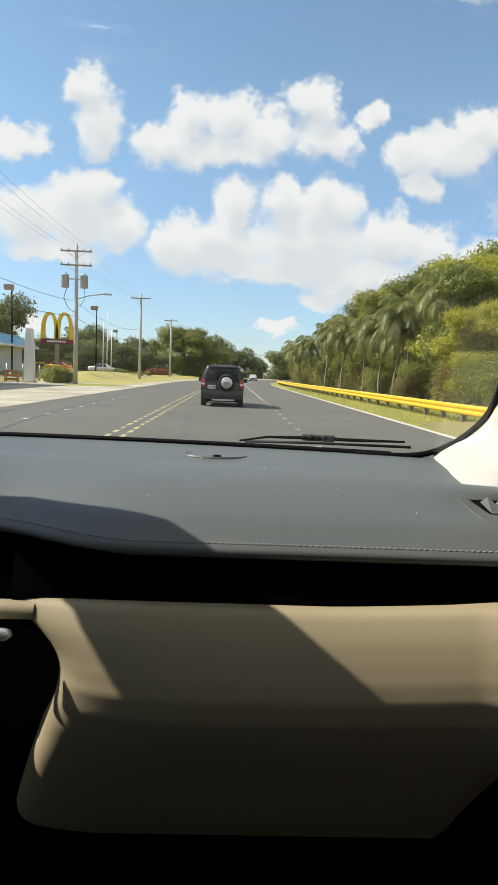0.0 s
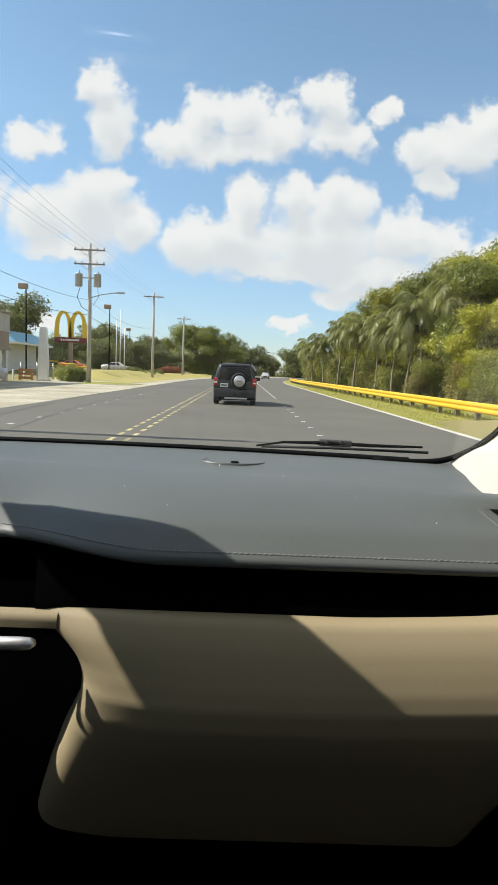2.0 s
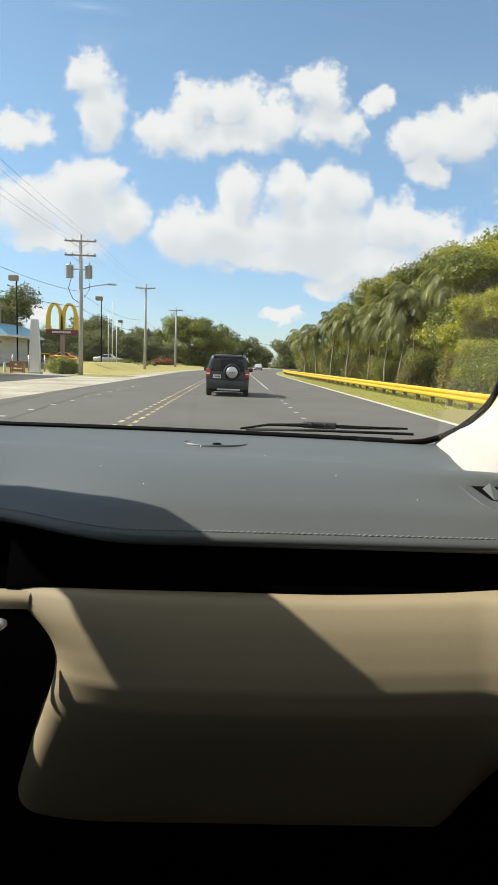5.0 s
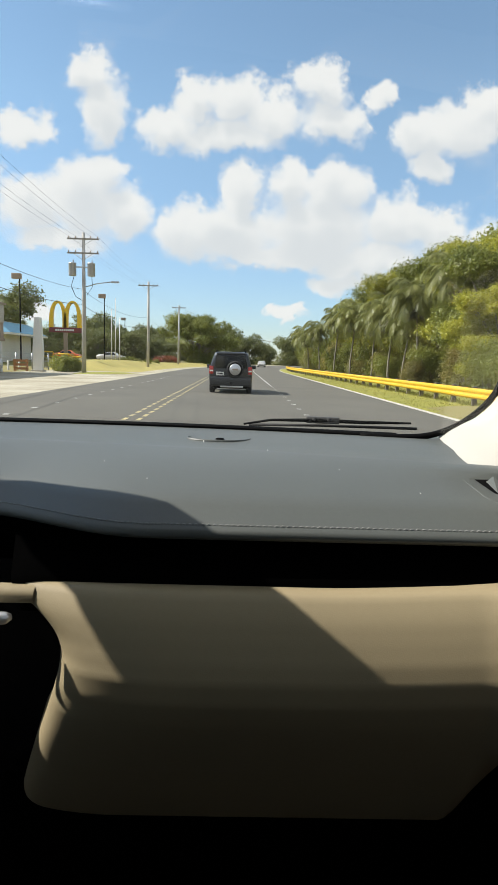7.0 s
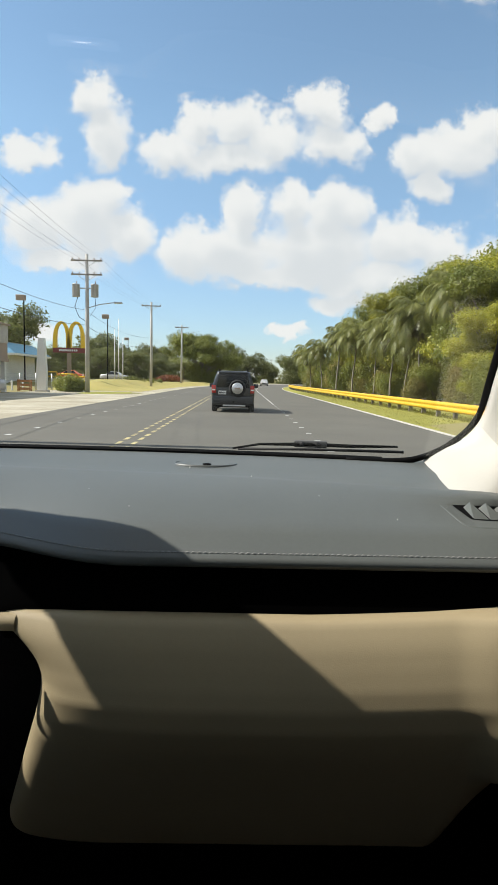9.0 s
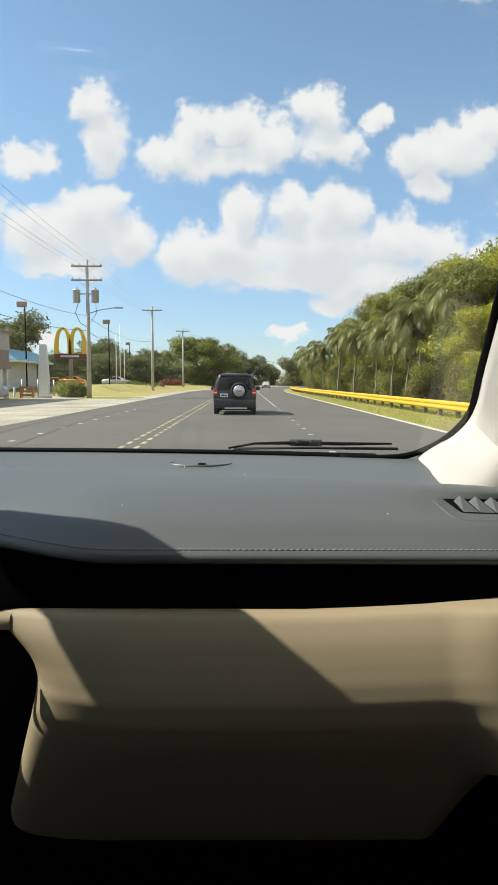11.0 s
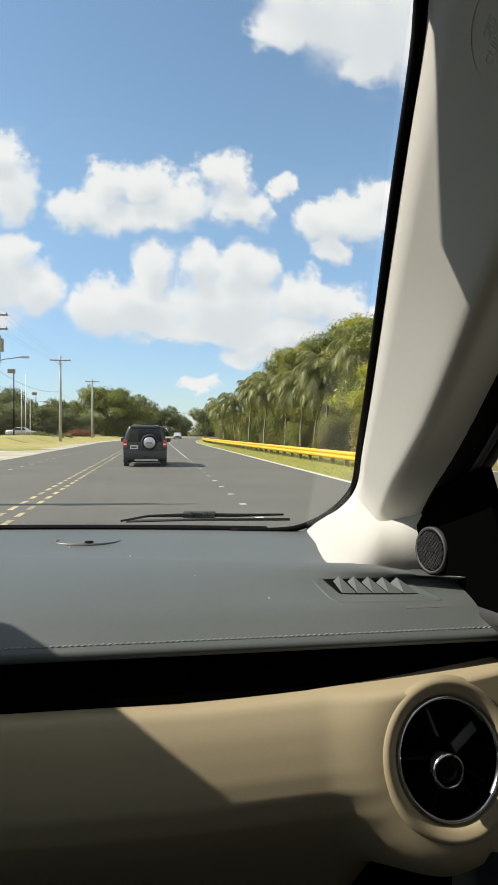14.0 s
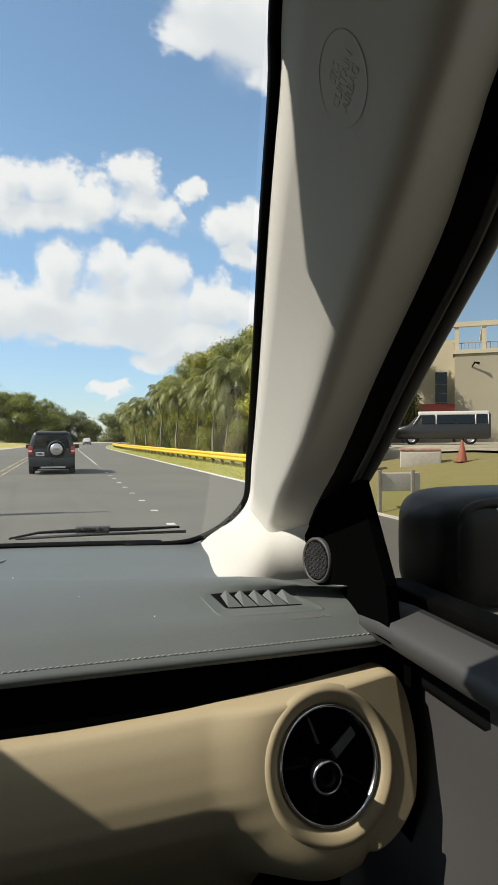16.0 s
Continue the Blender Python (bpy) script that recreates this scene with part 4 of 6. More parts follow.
# ---- black four-wheel-drive ahead ----
def suv(at, turn=0.0):
    t = thing("black_suv", "black four-wheel-drive car with a spare wheel on its tailgate", "car", at, turn)
    # sections from rear to front: y, half width at sill, at waist, at roof, floor z, waist z, roof z
    secs = [(0.0, 0.80, 0.84, 0.60, 0.36, 1.00, 1.58), (0.05, 0.86, 0.885, 0.64, 0.30, 1.02, 1.67), (0.25, 0.885, 0.90, 0.67, 0.30, 1.03, 1.70), (1.2, 0.89, 0.905, 0.68, 0.30, 1.02, 1.72),
            (2.3, 0.89, 0.905, 0.67, 0.30, 1.00, 1.69), (2.75, 0.89, 0.90, 0.64, 0.30, 0.99, 1.60)]
    rows = []
    for y, ws, ww, wr, zf, zw, zr in secs:
        half = [(ws - 0.06, zf), (ws, zf + 0.08), (ww, lerp(zf, zw, 0.6)), (ww, zw - 0.08), (ww - 0.02, zw), (lerp(ww, wr, 0.55), lerp(zw, zr, 0.55)), (wr + 0.03, zr - 0.09), (wr, zr - 0.03), (wr - 0.08, zr), (wr - 0.3, zr + 0.015)]
        row = [(x, y, z) for x, z in half] + [(-x, y, z) for x, z in half[::-1]]
        rows.append(row)
    bm = grid(rows, close=True)
    bm.verts.ensure_lookup_table()
    n = len(rows[0])
    bm.faces.new(bm.verts[:n][::-1])
    bm.faces.new(bm.verts[-n:])
    body = part("body", bm, M_BLACKCAR, t, "black painted body")
    part("bonnet", grid([[(x, y, z) for x in (-0.84, -0.6, 0, 0.6, 0.84)] for y, z in ((2.7, 1.05), (3.3, 1.03), (3.9, 0.95), (4.05, 0.8), (4.08, 0.35))]), M_BLACKCAR, t)
    part("nose", boxed(-0.85, 0.85, 2.7, 4.05, 0.3, 0.95, bevel=0.08), M_BLACKCAR, t)
    part("windscreen", grid([[(x * w, y, z) for x in (-1, 0, 1)] for y, z, w in ((2.72, 1.62, 0.62), (3.35, 1.04, 0.76))]), M_CARGLASS, t)
    # tailgate glass and side glass
    part("rear_window", prism([(-0.70, 1.03), (0.70, 1.03), (0.60, 1.50), (0.52, 1.545), (-0.52, 1.545), (-0.60, 1.50)], 1, -0.018, 0.03), M_CARGLASS, t, "dark tailgate window", False)
    part("rear_spoiler", boxed(-0.60, 0.60, -0.07, 0.12, 1.60, 1.66, bevel=0.02), M_BLACKCAR, t)
    for s in (-1, 1):
        part("side_window", grid([[(s * 0.895, y, 1.05), (s * 0.72, y, 1.58)] for y in (0.35, 1.2, 2.2, 2.6)]), M_CARGLASS, t, "", False)
        lamp = part("tail_lamp", boxed(s * 0.80 - 0.085, s * 0.80 + 0.085, -0.03, 0.12, 0.80, 1.12, bevel=0.025), M_REDLAMP, t, "red tail lamp")
        part("clear_lens", boxed(s * 0.80 - 0.065, s * 0.80 + 0.065, -0.036, 0.0, 0.90, 0.96, bevel=0.008), M_WHITE, lamp, "pale lens band")
        part("door_mirror", boxed(s * 1.0 - 0.1, s * 1.0 + 0.1, 2.35, 2.5, 1.0, 1.17, bevel=0.03), M_BLACKCAR, t)
        part("roof_rail", tube([(s * 0.60, 0.15, 1.70), (s * 0.60, 0.25, 1.755), (s * 0.60, 2.1, 1.76), (s * 0.60, 2.2, 1.71)], 0.018, 6), M_BLACKTRIM, t)
        for wy in (0.72, 3.3):
            w = part("wheel", lathe([(0.20, -0.11), (0.31, -0.11), (0.345, -0.08), (0.345, 0.08), (0.31, 0.11), (0.20, 0.11)], face_to((s * 0.78, wy, 0.345), (s, 0, 0)), 28), M_TYRE, t, "black tyre")
            part("rim", lathe([(0.205, 0.09), (0.19, 0.06), (0.06, 0.08), (0.001, 0.085)], face_to((s * 0.78, wy, 0.345), (s, 0, 0)), 20), M_SATIN, w, "silver rim")
    part("bumper", boxed(-0.86, 0.86, -0.10, 0.15, 0.32, 0.68, bevel=0.05), M_BLACKCAR, t, "black rear bumper")
    part("skid_strip", boxed(-0.42, 0.52, -0.07, 0.03, 0.25, 0.33, bevel=0.02), M_SATIN, t, "pale lower strip")
    sp = part("spare_wheel", lathe([(0.001, -0.16), (0.30, -0.16), (0.345, -0.13), (0.35, -0.06), (0.345, 0.0), (0.30, 0.02)], face_to((0.18, -0.05, 1.0), (0, -1, 0)) @ pose(0, 0, 0.10), 40), M_TYRE, t, "black spare tyre")
    part("wheel_cover", lathe([(0.235, 0.0), (0.235, 0.03), (0.21, 0.05), (0.17, 0.045), (0.155, 0.055), (0.001, 0.06)], face_to((0.18, -0.165, 1.0), (0, -1, 0)), 40), M_SATIN, sp, "silver wheel cover")
    part("cover_band", boxed(0.06, 0.30, -0.235, -0.222, 0.965, 1.035, bevel=0.004), M_GREYWALL, sp)
    plate = part("number_plate", boxed(-0.60, -0.28, -0.04, 0.0, 0.74, 0.89, bevel=0.008), M_WHITE, t, "white plate with plain bars")
    for k in range(6):
        part("plate_bar", boxed(-0.57 + 0.045 * k, -0.54 + 0.045 * k, -0.044, -0.03, 0.78, 0.85), M_BLACKTRIM, plate, "", False)
    part("tow_hook", tube([(0.02, -0.02, 0.42), (0.02, -0.2, 0.42), (0.02, -0.22, 0.48)], 0.025, 8), M_BLACKTRIM, t)
    part("aerial", tube([(0.35, 0.2, 1.7), (0.50, -0.1, 1.95)], 0.006, 5), M_BLACKTRIM, t)
    part("underside", boxed(-0.7, 0.7, 0.1, 3.9, 0.2, 0.4, bevel=0.02), M_BLACKTRIM, t)
    return t


suv((0.05, 25.6, 0.012))


# ---- guard rail ----
def guard_rail():
    t = thing("guard_rail", "yellow steel guard rail on timber posts along the grass", "guard rail")
    ys = [17.6 + 2.0 * k for k in range(45)]

    def rx(y):
        return 8.6 - 0.018 * (y - 20) + bend(y)
    prof = [(0.0, 0.28), (-0.05, 0.31), (-0.085, 0.37), (-0.045, 0.43), (-0.01, 0.46), (-0.045, 0.49), (-0.085, 0.55), (-0.05, 0.62), (0.0, 0.65), (0.006, 0.65), (0.006, 0.28)]
    for a, b in zip(ys[::2], ys[2::2]):
        part("rail_beam", grid([[(rx(y) + o, y, z + 0.02) for o, z in prof] for y in (a, (a + b) / 2, b + 0.06)], close=True), M_RAIL, t)
    for y in ys:
        part("post", boxed(rx(y) + 0.05, rx(y) + 0.22, y - 0.06, y + 0.06, -0.1, 0.72, bevel=0.012), M_RAILPOST, t, "", False)
        part("spacer", boxed(rx(y) + 0.006, rx(y) + 0.05, y - 0.06, y + 0.06, 0.36, 0.60), M_RAILPOST, t, "", False)
    part("rail_end", boxed(rx(17.5) - 0.09, rx(17.5) + 0.02, 17.0, 17.75, 0.27, 0.68, bevel=0.04), M_RAIL, t, "flared yellow end piece")
    return t


guard_rail()


# ---- utility poles and wires ----
def utility_pole(at, height, arms=1, cans=0, lamp=False, lean=0.0, turn=0.0):
    t = thing("utility_pole", "weathered pole with cross-arm and insulators" + (", carrying grey transformers" if cans else ""), "utility pole", at, turn, "poles along the road")
    part("shaft", tube([(0, 0, -0.2), (0.02, 0, height * 0.5), (lean, 0, height)], [0.19, 0.16, 0.12], 12), M_POLE, t)
    for a in range(arms):
        z = height - 0.5 - 1.1 * a
        arm = part("cross_arm", boxed(-1.25 + lean, 1.25 + lean, -0.16, -0.05, z - 0.06, z + 0.06, bevel=0.01), M_POST, t, "", False)
        for x in (-1.15, -0.6, 0.6, 1.15):
            part("insulator", lathe([(0.02, 0), (0.05, 0.03), (0.035, 0.07), (0.05, 0.1), (0.03, 0.15), (0.001, 0.16)], Matrix.Translation((x + lean, -0.1, z + 0.06)), 10), M_GREYWALL, arm)
        for s in (-1, 1):
            part("brace", tube([(lean + s * 0.75, -0.12, z - 0.05), (lean, -0.12, z - 0.55)], 0.022, 5), M_GALV, t)
    for k in range(cans):
        x = (-0.82, 0.68, 0.0)[k]
        c = part("transformer", lathe([(0.001, -0.5), (0.28, -0.5), (0.30, -0.46), (0.30, 0.44), (0.32, 0.46), (0.28, 0.52), (0.001, 0.55)], Matrix.Translation((x, -0.24, height - 2.9)), 18), M_GALV, t, "grey transformer can")
        part("bushing", lathe([(0.03, 0), (0.05, 0.05), (0.03, 0.1), (0.045, 0.15), (0.001, 0.25)], Matrix.Translation((x + 0.06, -0.24, height - 2.36)), 8), M_GREYWALL, c)
        part("bracket", boxed(min(x, 0), max(x, 0), -0.2, -0.12, height - 2.75, height - 2.65), M_GALV, t, "", False)
    if cans:
        part("cable_loop", tube([(-0.7, -0.2, height - 3.4), (-0.95, -0.15, height - 4.2), (-0.6, -0.15, height - 5.0), (-0.1, -0.12, height - 5.3)], 0.025, 5), M_WIRE, t)
        part("cable_loop", tube([(0.7, -0.2, height - 3.4), (0.75, -0.15, height - 4.2), (0.3, -0.15, height - 4.9)], 0.02, 5), M_WIRE, t)
    if lamp:
        part("lamp_arm", tube([(0.05, 0, height - 4.25), (1.0, 0, height - 3.95), (2.3, 0, height - 3.75)], 0.04, 6), M_GALV, t)
        part("lamp_head", boxed(2.2, 2.85, -0.12, 0.12, height - 3.84, height - 3.70, bevel=0.04), M_GALV, t)
    return t


POLES = [(-11.4, 13.0, 11.0, 1, 0, False), (-12.3, 51.0, 11.1, 2, 2, True), (-11.35, 80.0, 10.9, 1, 0, False), (-10.8, 114.0, 11.0, 1, 0, False), (-8.7, 170.0, 11.2, 1, 0, True), (-1.3, 240.0, 11.6, 1, 0, False), (14.0, 290.0, 11.0, 1, 0, False)]
for x, y, h, arms, cans, lamp in POLES:
    utility_pole((x, y, 0), h, arms, cans, lamp)


def wire(a, b, sag, radius):
    t = thing("overhead_wire", "thin black overhead wire between the poles", "wire", group="overhead wires")
    pts = [Vector(a).lerp(Vector(b), k / 16) - Vector((0, 0, sag * 4 * (k / 16) * (1 - k / 16))) for k in range(17)]
    part("strand", tube(pts, radius, 5), M_WIRE, t)


LINE = [(-9.8, -22.0, 11.0)] + [(p[0], p[1], p[2]) for p in POLES]
for (ax, ay, ah), (bx, by, bh) in zip(LINE, LINE[1:]):
    for off in (-1.15, -0.6, 0.6, 1.15):
        wire((ax + off, ay - 0.1, ah - 0.28), (bx + off, by - 0.1, bh - 0.28), 0.5, 0.0055)
    for drop, r in ((4.4, 0.014), (5.6, 0.018)):
        wire((ax - 0.15, ay, ah - drop), (bx - 0.15, by, bh - drop), 0.7, r)


# ---- plants ----
def leaf_cloud(blobs, count, size, seed, flat=0.5):
    """Many small bent leaves on short sprays that stand out of rounded clumps."""
    rnd = random.Random(seed)
    verts, faces = [], []
    total = sum(r[0] * r[1] for _, r in blobs)
    per = 11
    for c, r in blobs:
        for _ in range(int(count * r[0] * r[1] / total / per)):
            d = Vector((rnd.gauss(0, 1), rnd.gauss(0, 1), rnd.gauss(0, 1))).normalized()
            k = rnd.uniform(0.50, 0.98) * (1 + 0.25 * noise.noise(d * 2.3 + Vector(c)))
            p = Vector((c[0] + d.x * r[0] * k, c[1] + d.y * r[0] * k, c[2] + d.z * r[1] * k))
            way = (d + Vector((rnd.uniform(-1, 1), rnd.uniform(-1, 1), rnd.uniform(-0.5, 1.0))) * 0.75).normalized()
            reach = r[0] * rnd.uniform(0.15, 0.42) * (1.6 if rnd.random() < 0.06 else 1.0)
            for j in range(per):
                q = p + way * reach * (j / per) + Vector((rnd.gauss(0, 1), rnd.gauss(0, 1), rnd.gauss(0, 1))) * size * 0.75
                nrm = (d * 0.5 + Vector((rnd.uniform(-1, 1), rnd.uniform(-1, 1), rnd.uniform(-0.1, 1.3)))).normalized()
                u = (way + Vector((rnd.uniform(-1, 1), rnd.uniform(-1, 1), rnd.uniform(-1, 1)))).cross(nrm).normalized()
                v = nrm.cross(u)
                s = size * rnd.uniform(0.6, 1.4)
                n = len(verts)
                verts += [q - u * s * 0.5 - v * s * flat * 0.55, q - u * s * 0.5 + v * s * flat * 0.55, q + u * s * 0.7 - nrm * s * 0.15]
                faces.append((n, n + 1, n + 2))
    return verts, faces


def leaf_mesh(name, blobs, count, size, seed, material, flat=0.5):
    v, f = leaf_cloud(blobs, count, size, seed, flat)
    me = bpy.data.meshes.new(name)
    me.from_pydata([tuple(p) for p in v], [], f)
    me.materials.append(material)
    return me


def tree(name, label, seed, height, spread, material, count, size, group, trunk_h=0.35, low=0.3):
    rnd = random.Random(seed)
    t = thing(name, label, "tree", group=group)
    th = height * trunk_h
    bm = tube([(0, 0, -0.3), (0.05, 0.02, th * 0.6), (0.0, 0.1, th * 1.2), (0.1, 0.0, height * 0.7)], [height * 0.035, height * 0.026, height * 0.02, height * 0.008], 8)
    blobs = []
    for k in range(38):
        a = rnd.uniform(0, 6.28)
        rr = spread * rnd.uniform(0.15, 0.85)
        z = height * lerp(low, 0.90, rnd.random() ** 0.8)
        rr *= 1.1 - 0.55 * abs(z / height - 0.55)
        s = spread * rnd.uniform(0.17, 0.36)
        c = (rr * math.cos(a), rr * math.sin(a), z)
        blobs.append((c, (s, s * rnd.uniform(0.32, 0.55))))
        tube([(0.03, 0.03, th * rnd.uniform(0.6, 1.3)), (c[0] * 0.5, c[1] * 0.5, lerp(th, c[2], 0.6)), c], [height * 0.014, height * 0.009, height * 0.003], 5, bm)
    blobs.append(((0, 0, height * 0.70), (spread * 0.45, height * 0.20)))
    part("trunk", bm, M_BARK, t)
    ob = new("crown", leaf_mesh("crown", blobs, count, size, seed, material))
    ob.parent = t
    return t


def shrub(name, label, seed, height, spread, material, count, size, group):
    rnd = random.Random(seed)
    t = thing(name, label, "shrub", group=group)
    blobs, bm = [], bmesh.new()
    for k in range(9):
        a, rr = rnd.uniform(0, 6.28), spread * rnd.uniform(0.0, 0.75)
        z = height * rnd.uniform(0.22, 0.78)
        s = spread * rnd.uniform(0.28, 0.5)
        c = (rr * math.cos(a), rr * math.sin(a), z)
        blobs.append((c, (s, min(s, height * 0.35))))
        tube([(c[0] * 0.2, c[1] * 0.2, -0.1), (c[0] * 0.6, c[1] * 0.6, z * 0.6), (c[0], c[1], z + s * 0.5)], [0.05, 0.035, 0.012], 5, bm)
    part("stems", bm, M_BARK, t)
    ob = new("foliage", leaf_mesh("foliage", blobs, count, size, seed, material))
    ob.parent = t
    return t


def bare_tree(seed, height):
    """A dry tree: pale branches that fork into fine twigs, with a few dead leaves."""
    rnd = random.Random(seed)
    t = thing("bare_tree", "dry pale tree with bare tangled twigs", "tree", group="dry trees behind the rail")
    limbs, twigs, tips = bmesh.new(), bmesh.new(), []

    def fork(p, d, ln, r, depth):
        bent = (d + Vector((rnd.uniform(-1, 1), rnd.uniform(-1, 1), rnd.uniform(-0.6, 0.8))) * 0.25).normalized()
        mid = p + d * ln * 0.5
        end = mid + bent * ln * 0.5
        tube([p, mid, end], [r, r * 0.8, r * 0.6], 5 if depth < 2 else 3, limbs if depth < 3 else twigs, False)
        if depth == 5:
            tips.append(end)
            return
        for _ in range(2 if depth < 1 else 3):
            nd = (bent + Vector((rnd.uniform(-1, 1), rnd.uniform(-1, 1), rnd.uniform(-0.5, 0.9))) * 0.75).normalized()
            fork(end if rnd.random() < 0.6 else mid, nd, ln * rnd.uniform(0.55, 0.8), r * 0.55, depth + 1)

    fork(Vector((0, 0, -0.2)), Vector((0.05, 0, 1)), height * 0.36, height * 0.022, 0)
    part("trunk", limbs, M_TWIG, t)
    part("twigs", twigs, M_TWIG, t)
    ob = new("dead_leaves", leaf_mesh("dead_leaves", [((p.x, p.y, p.z), (0.35, 0.3)) for p in tips], 4200, 0.10, seed, M_SCRUB))
    ob.parent = t
    return t


def palm(seed, height, crown=2.3):
    rnd = random.Random(seed)
    t = thing("palm_tree", "slim palm with arching feathery fronds", "palm tree", group="palms behind the rail")
    lean = rnd.uniform(-0.7, 0.7)
    pts = [(lean * (k / 6) ** 2, 0.1 * math.sin(k), height * k / 6 - 0.2) for k in range(7)]
    part("trunk", tube(pts, [0.12, 0.09, 0.08, 0.075, 0.07, 0.07, 0.07], 10), M_BARK, t)
    top = Vector(pts[-1])
    part("crownshaft", tube([top - Vector((0, 0, 0.1)), top + Vector((0, 0, 0.5)), top + Vector((0, 0, 0.9))], [0.11, 0.12, 0.05], 10), M_PALM, t)
    live, dead, bm = ([], []), ([], []), bmesh.new()
    for k in range(36):
        a = 2.4 * k + rnd.uniform(-0.2, 0.2)
        verts, faces = live if k < 28 else dead
        rise_a = lerp(1.35, -0.55, (k / 27) ** 0.9) if k < 28 else rnd.uniform(-1.4, -1.0)
        d = Vector((math.cos(a), math.sin(a), 0))
        p, ang, spine = top + Vector((0, 0, 0.75)), rise_a, []
        n = 12
        for j in range(n + 1):
            spine.append(p.copy())
            p = p + (d * math.cos(ang) + Vector((0, 0, math.sin(ang)))) * crown * (rnd.uniform(0.85, 1.1) if k < 28 else 0.5) / n
            ang -= lerp(0.10, 0.30, j / n) * rnd.uniform(0.8, 1.15)
        tube(spine, [0.03 * (1 - 0.8 * j / n) for j in range(n + 1)], 4, bm)
        side = d.cross(Vector((0, 0, 1)))
        for j in range(1, n + 1):
            for h in (0, 0.25, 0.5, 0.75):
                q = spine[j - 1].lerp(spine[j], h)
                along = (spine[j] - spine[j - 1]).normalized()
                ln = crown * 0.30 * math.sin(math.pi * (0.12 + 0.8 * j / (n + 1)))
                for s in (-1, 1):
                    out = (side * s * 0.8 + along * 0.55 + Vector((0, 0, rnd.uniform(-0.75, -0.2)))).normalized()
                    w = along * 0.021
                    b = len(verts)
                    mid = q + out * ln * 0.55
                    tip = q + out * ln + Vector((0, 0, -0.25 * ln))
                    verts += [q - w * 0.6, q + w * 0.6, mid + w, tip, mid - w]
                    faces.append((b, b + 1, b + 2, b + 3, b + 4))
    part("frond_stalks", bm, M_PALM, t)
    for name, (verts, faces), m in (("fronds", live, M_PALM), ("dead_fronds", dead, M_DEADPALM)):
        me = bpy.data.meshes.new(name)
        me.from_pydata([tuple(v) for v in verts], [], faces)
        me.materials.append(m)
        ob = new(name, me)
        ob.parent = t
    return t


def planted(proto, spots):
    """Puts the first one at the first spot and copies at the others: x, y, scale, turn."""
    for k, (x, y, s, a) in enumerate(spots):
        ob = proto if k == 0 else copy_thing(proto, Matrix())
        m = pose(x, y, (rise(x, y) if y < 60 or x < 0 else 0), 0, 0, a)
        ob.matrix_basis = m @ Matrix.Diagonal((s, s, s, 1))


# palms behind the rail
planted(palm(3, 5.3, 2.9), [(12.5, 42.0, 1.0, 0), (11.0, 59.0, 1.02, 90), (11.9, 54.0, 0.88, 200), (9.9, 74.0, 0.90, 310), (-12.5, 136.0, 0.75, 60)])
planted(palm(8, 5.8, 2.7), [(12.7, 34.6, 1.0, 0), (10.2, 64.3, 0.92, 160), (10.6, 98.0, 0.85, 220)])
planted(palm(14, 4.9, 3.2), [(12.25, 49.0, 1.0, 70), (12.4, 45.6, 0.85, 150), (9.9, 85.0, 0.92, 20)])
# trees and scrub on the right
rt = tree("roadside_tree", "dense green roadside tree, sunlight put into its yellow-green leaf colour", 11, 8.6, 4.2, M_LEAF_Y, 84000, 0.145, "trees behind the rail", 0.25, 0.2)
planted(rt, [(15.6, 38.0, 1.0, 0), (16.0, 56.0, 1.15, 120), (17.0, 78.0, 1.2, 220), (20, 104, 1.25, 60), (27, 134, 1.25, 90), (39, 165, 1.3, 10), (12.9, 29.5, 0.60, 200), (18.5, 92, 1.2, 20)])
rt2 = tree("roadside_tree", "dense dark green roadside tree with a spreading crown", 12, 8.4, 4.4, M_LEAF, 84000, 0.145, "trees behind the rail", 0.25, 0.2)
planted(rt2, [(14.4, 34.0, 0.85, 0), (16.6, 47.0, 1.15, 40), (16.0, 67.0, 1.15, 200), (18.0, 90.0, 1.2, 300), (23, 118, 1.25, 140), (33, 150, 1.25, 180), (20, 60, 1.25, 70), (21, 42, 1.2, 150)])
sc = shrub("roadside_shrub", "tangled brown-green scrub with dry twigs", 21, 3.4, 2.6, M_SCRUB, 24000, 0.11, "scrub behind the rail")
planted(sc, [(13.4, 31.5, 0.9, 0), (12.0, 32.0, 0.75, 300), (12.3, 24.2, 0.8, 210), (11.4, 38.5, 0.5, 20), (15.2, 42.0, 1.2, 80), (14.6, 55.0, 1.1, 160), (13.8, 66.0, 1.1, 250), (13.0, 79.0, 1.1, 30), (12.4, 90, 1.1, 120), (13.6, 101, 1.1, 20)])
sg2 = shrub("roadside_shrub", "leafy green shrub at the edge of the trees", 22, 3.2, 2.5, M_LEAF, 24000, 0.11, "scrub behind the rail")
planted(sg2, [(12.4, 26.0, 0.75, 0), (11.9, 28.2, 0.75, 130), (12.6, 39.0, 0.7, 220), (12.9, 52.0, 0.6, 20), (14.8, 36.0, 1.1, 40), (14.9, 48.5, 1.2, 100), (14.2, 60.5, 1.1, 190), (13.2, 73, 1.1, 280), (12.6, 84, 1.1, 10), (13.2, 95, 1.2, 200), (16.2, 110, 1.3, 90), (12.4, 103, 1.2, 30), (15.6, 119, 1.4, 150), (19.2, 131, 1.5, 260), (24.0, 144, 1.7, 70)])
planted(bare_tree(71, 8.2), [(15.6, 44.0, 1.0, 0), (13.2, 32.0, 0.8, 130), (17.5, 63.0, 1.25, 220), (19.5, 84.0, 1.3, 60)])
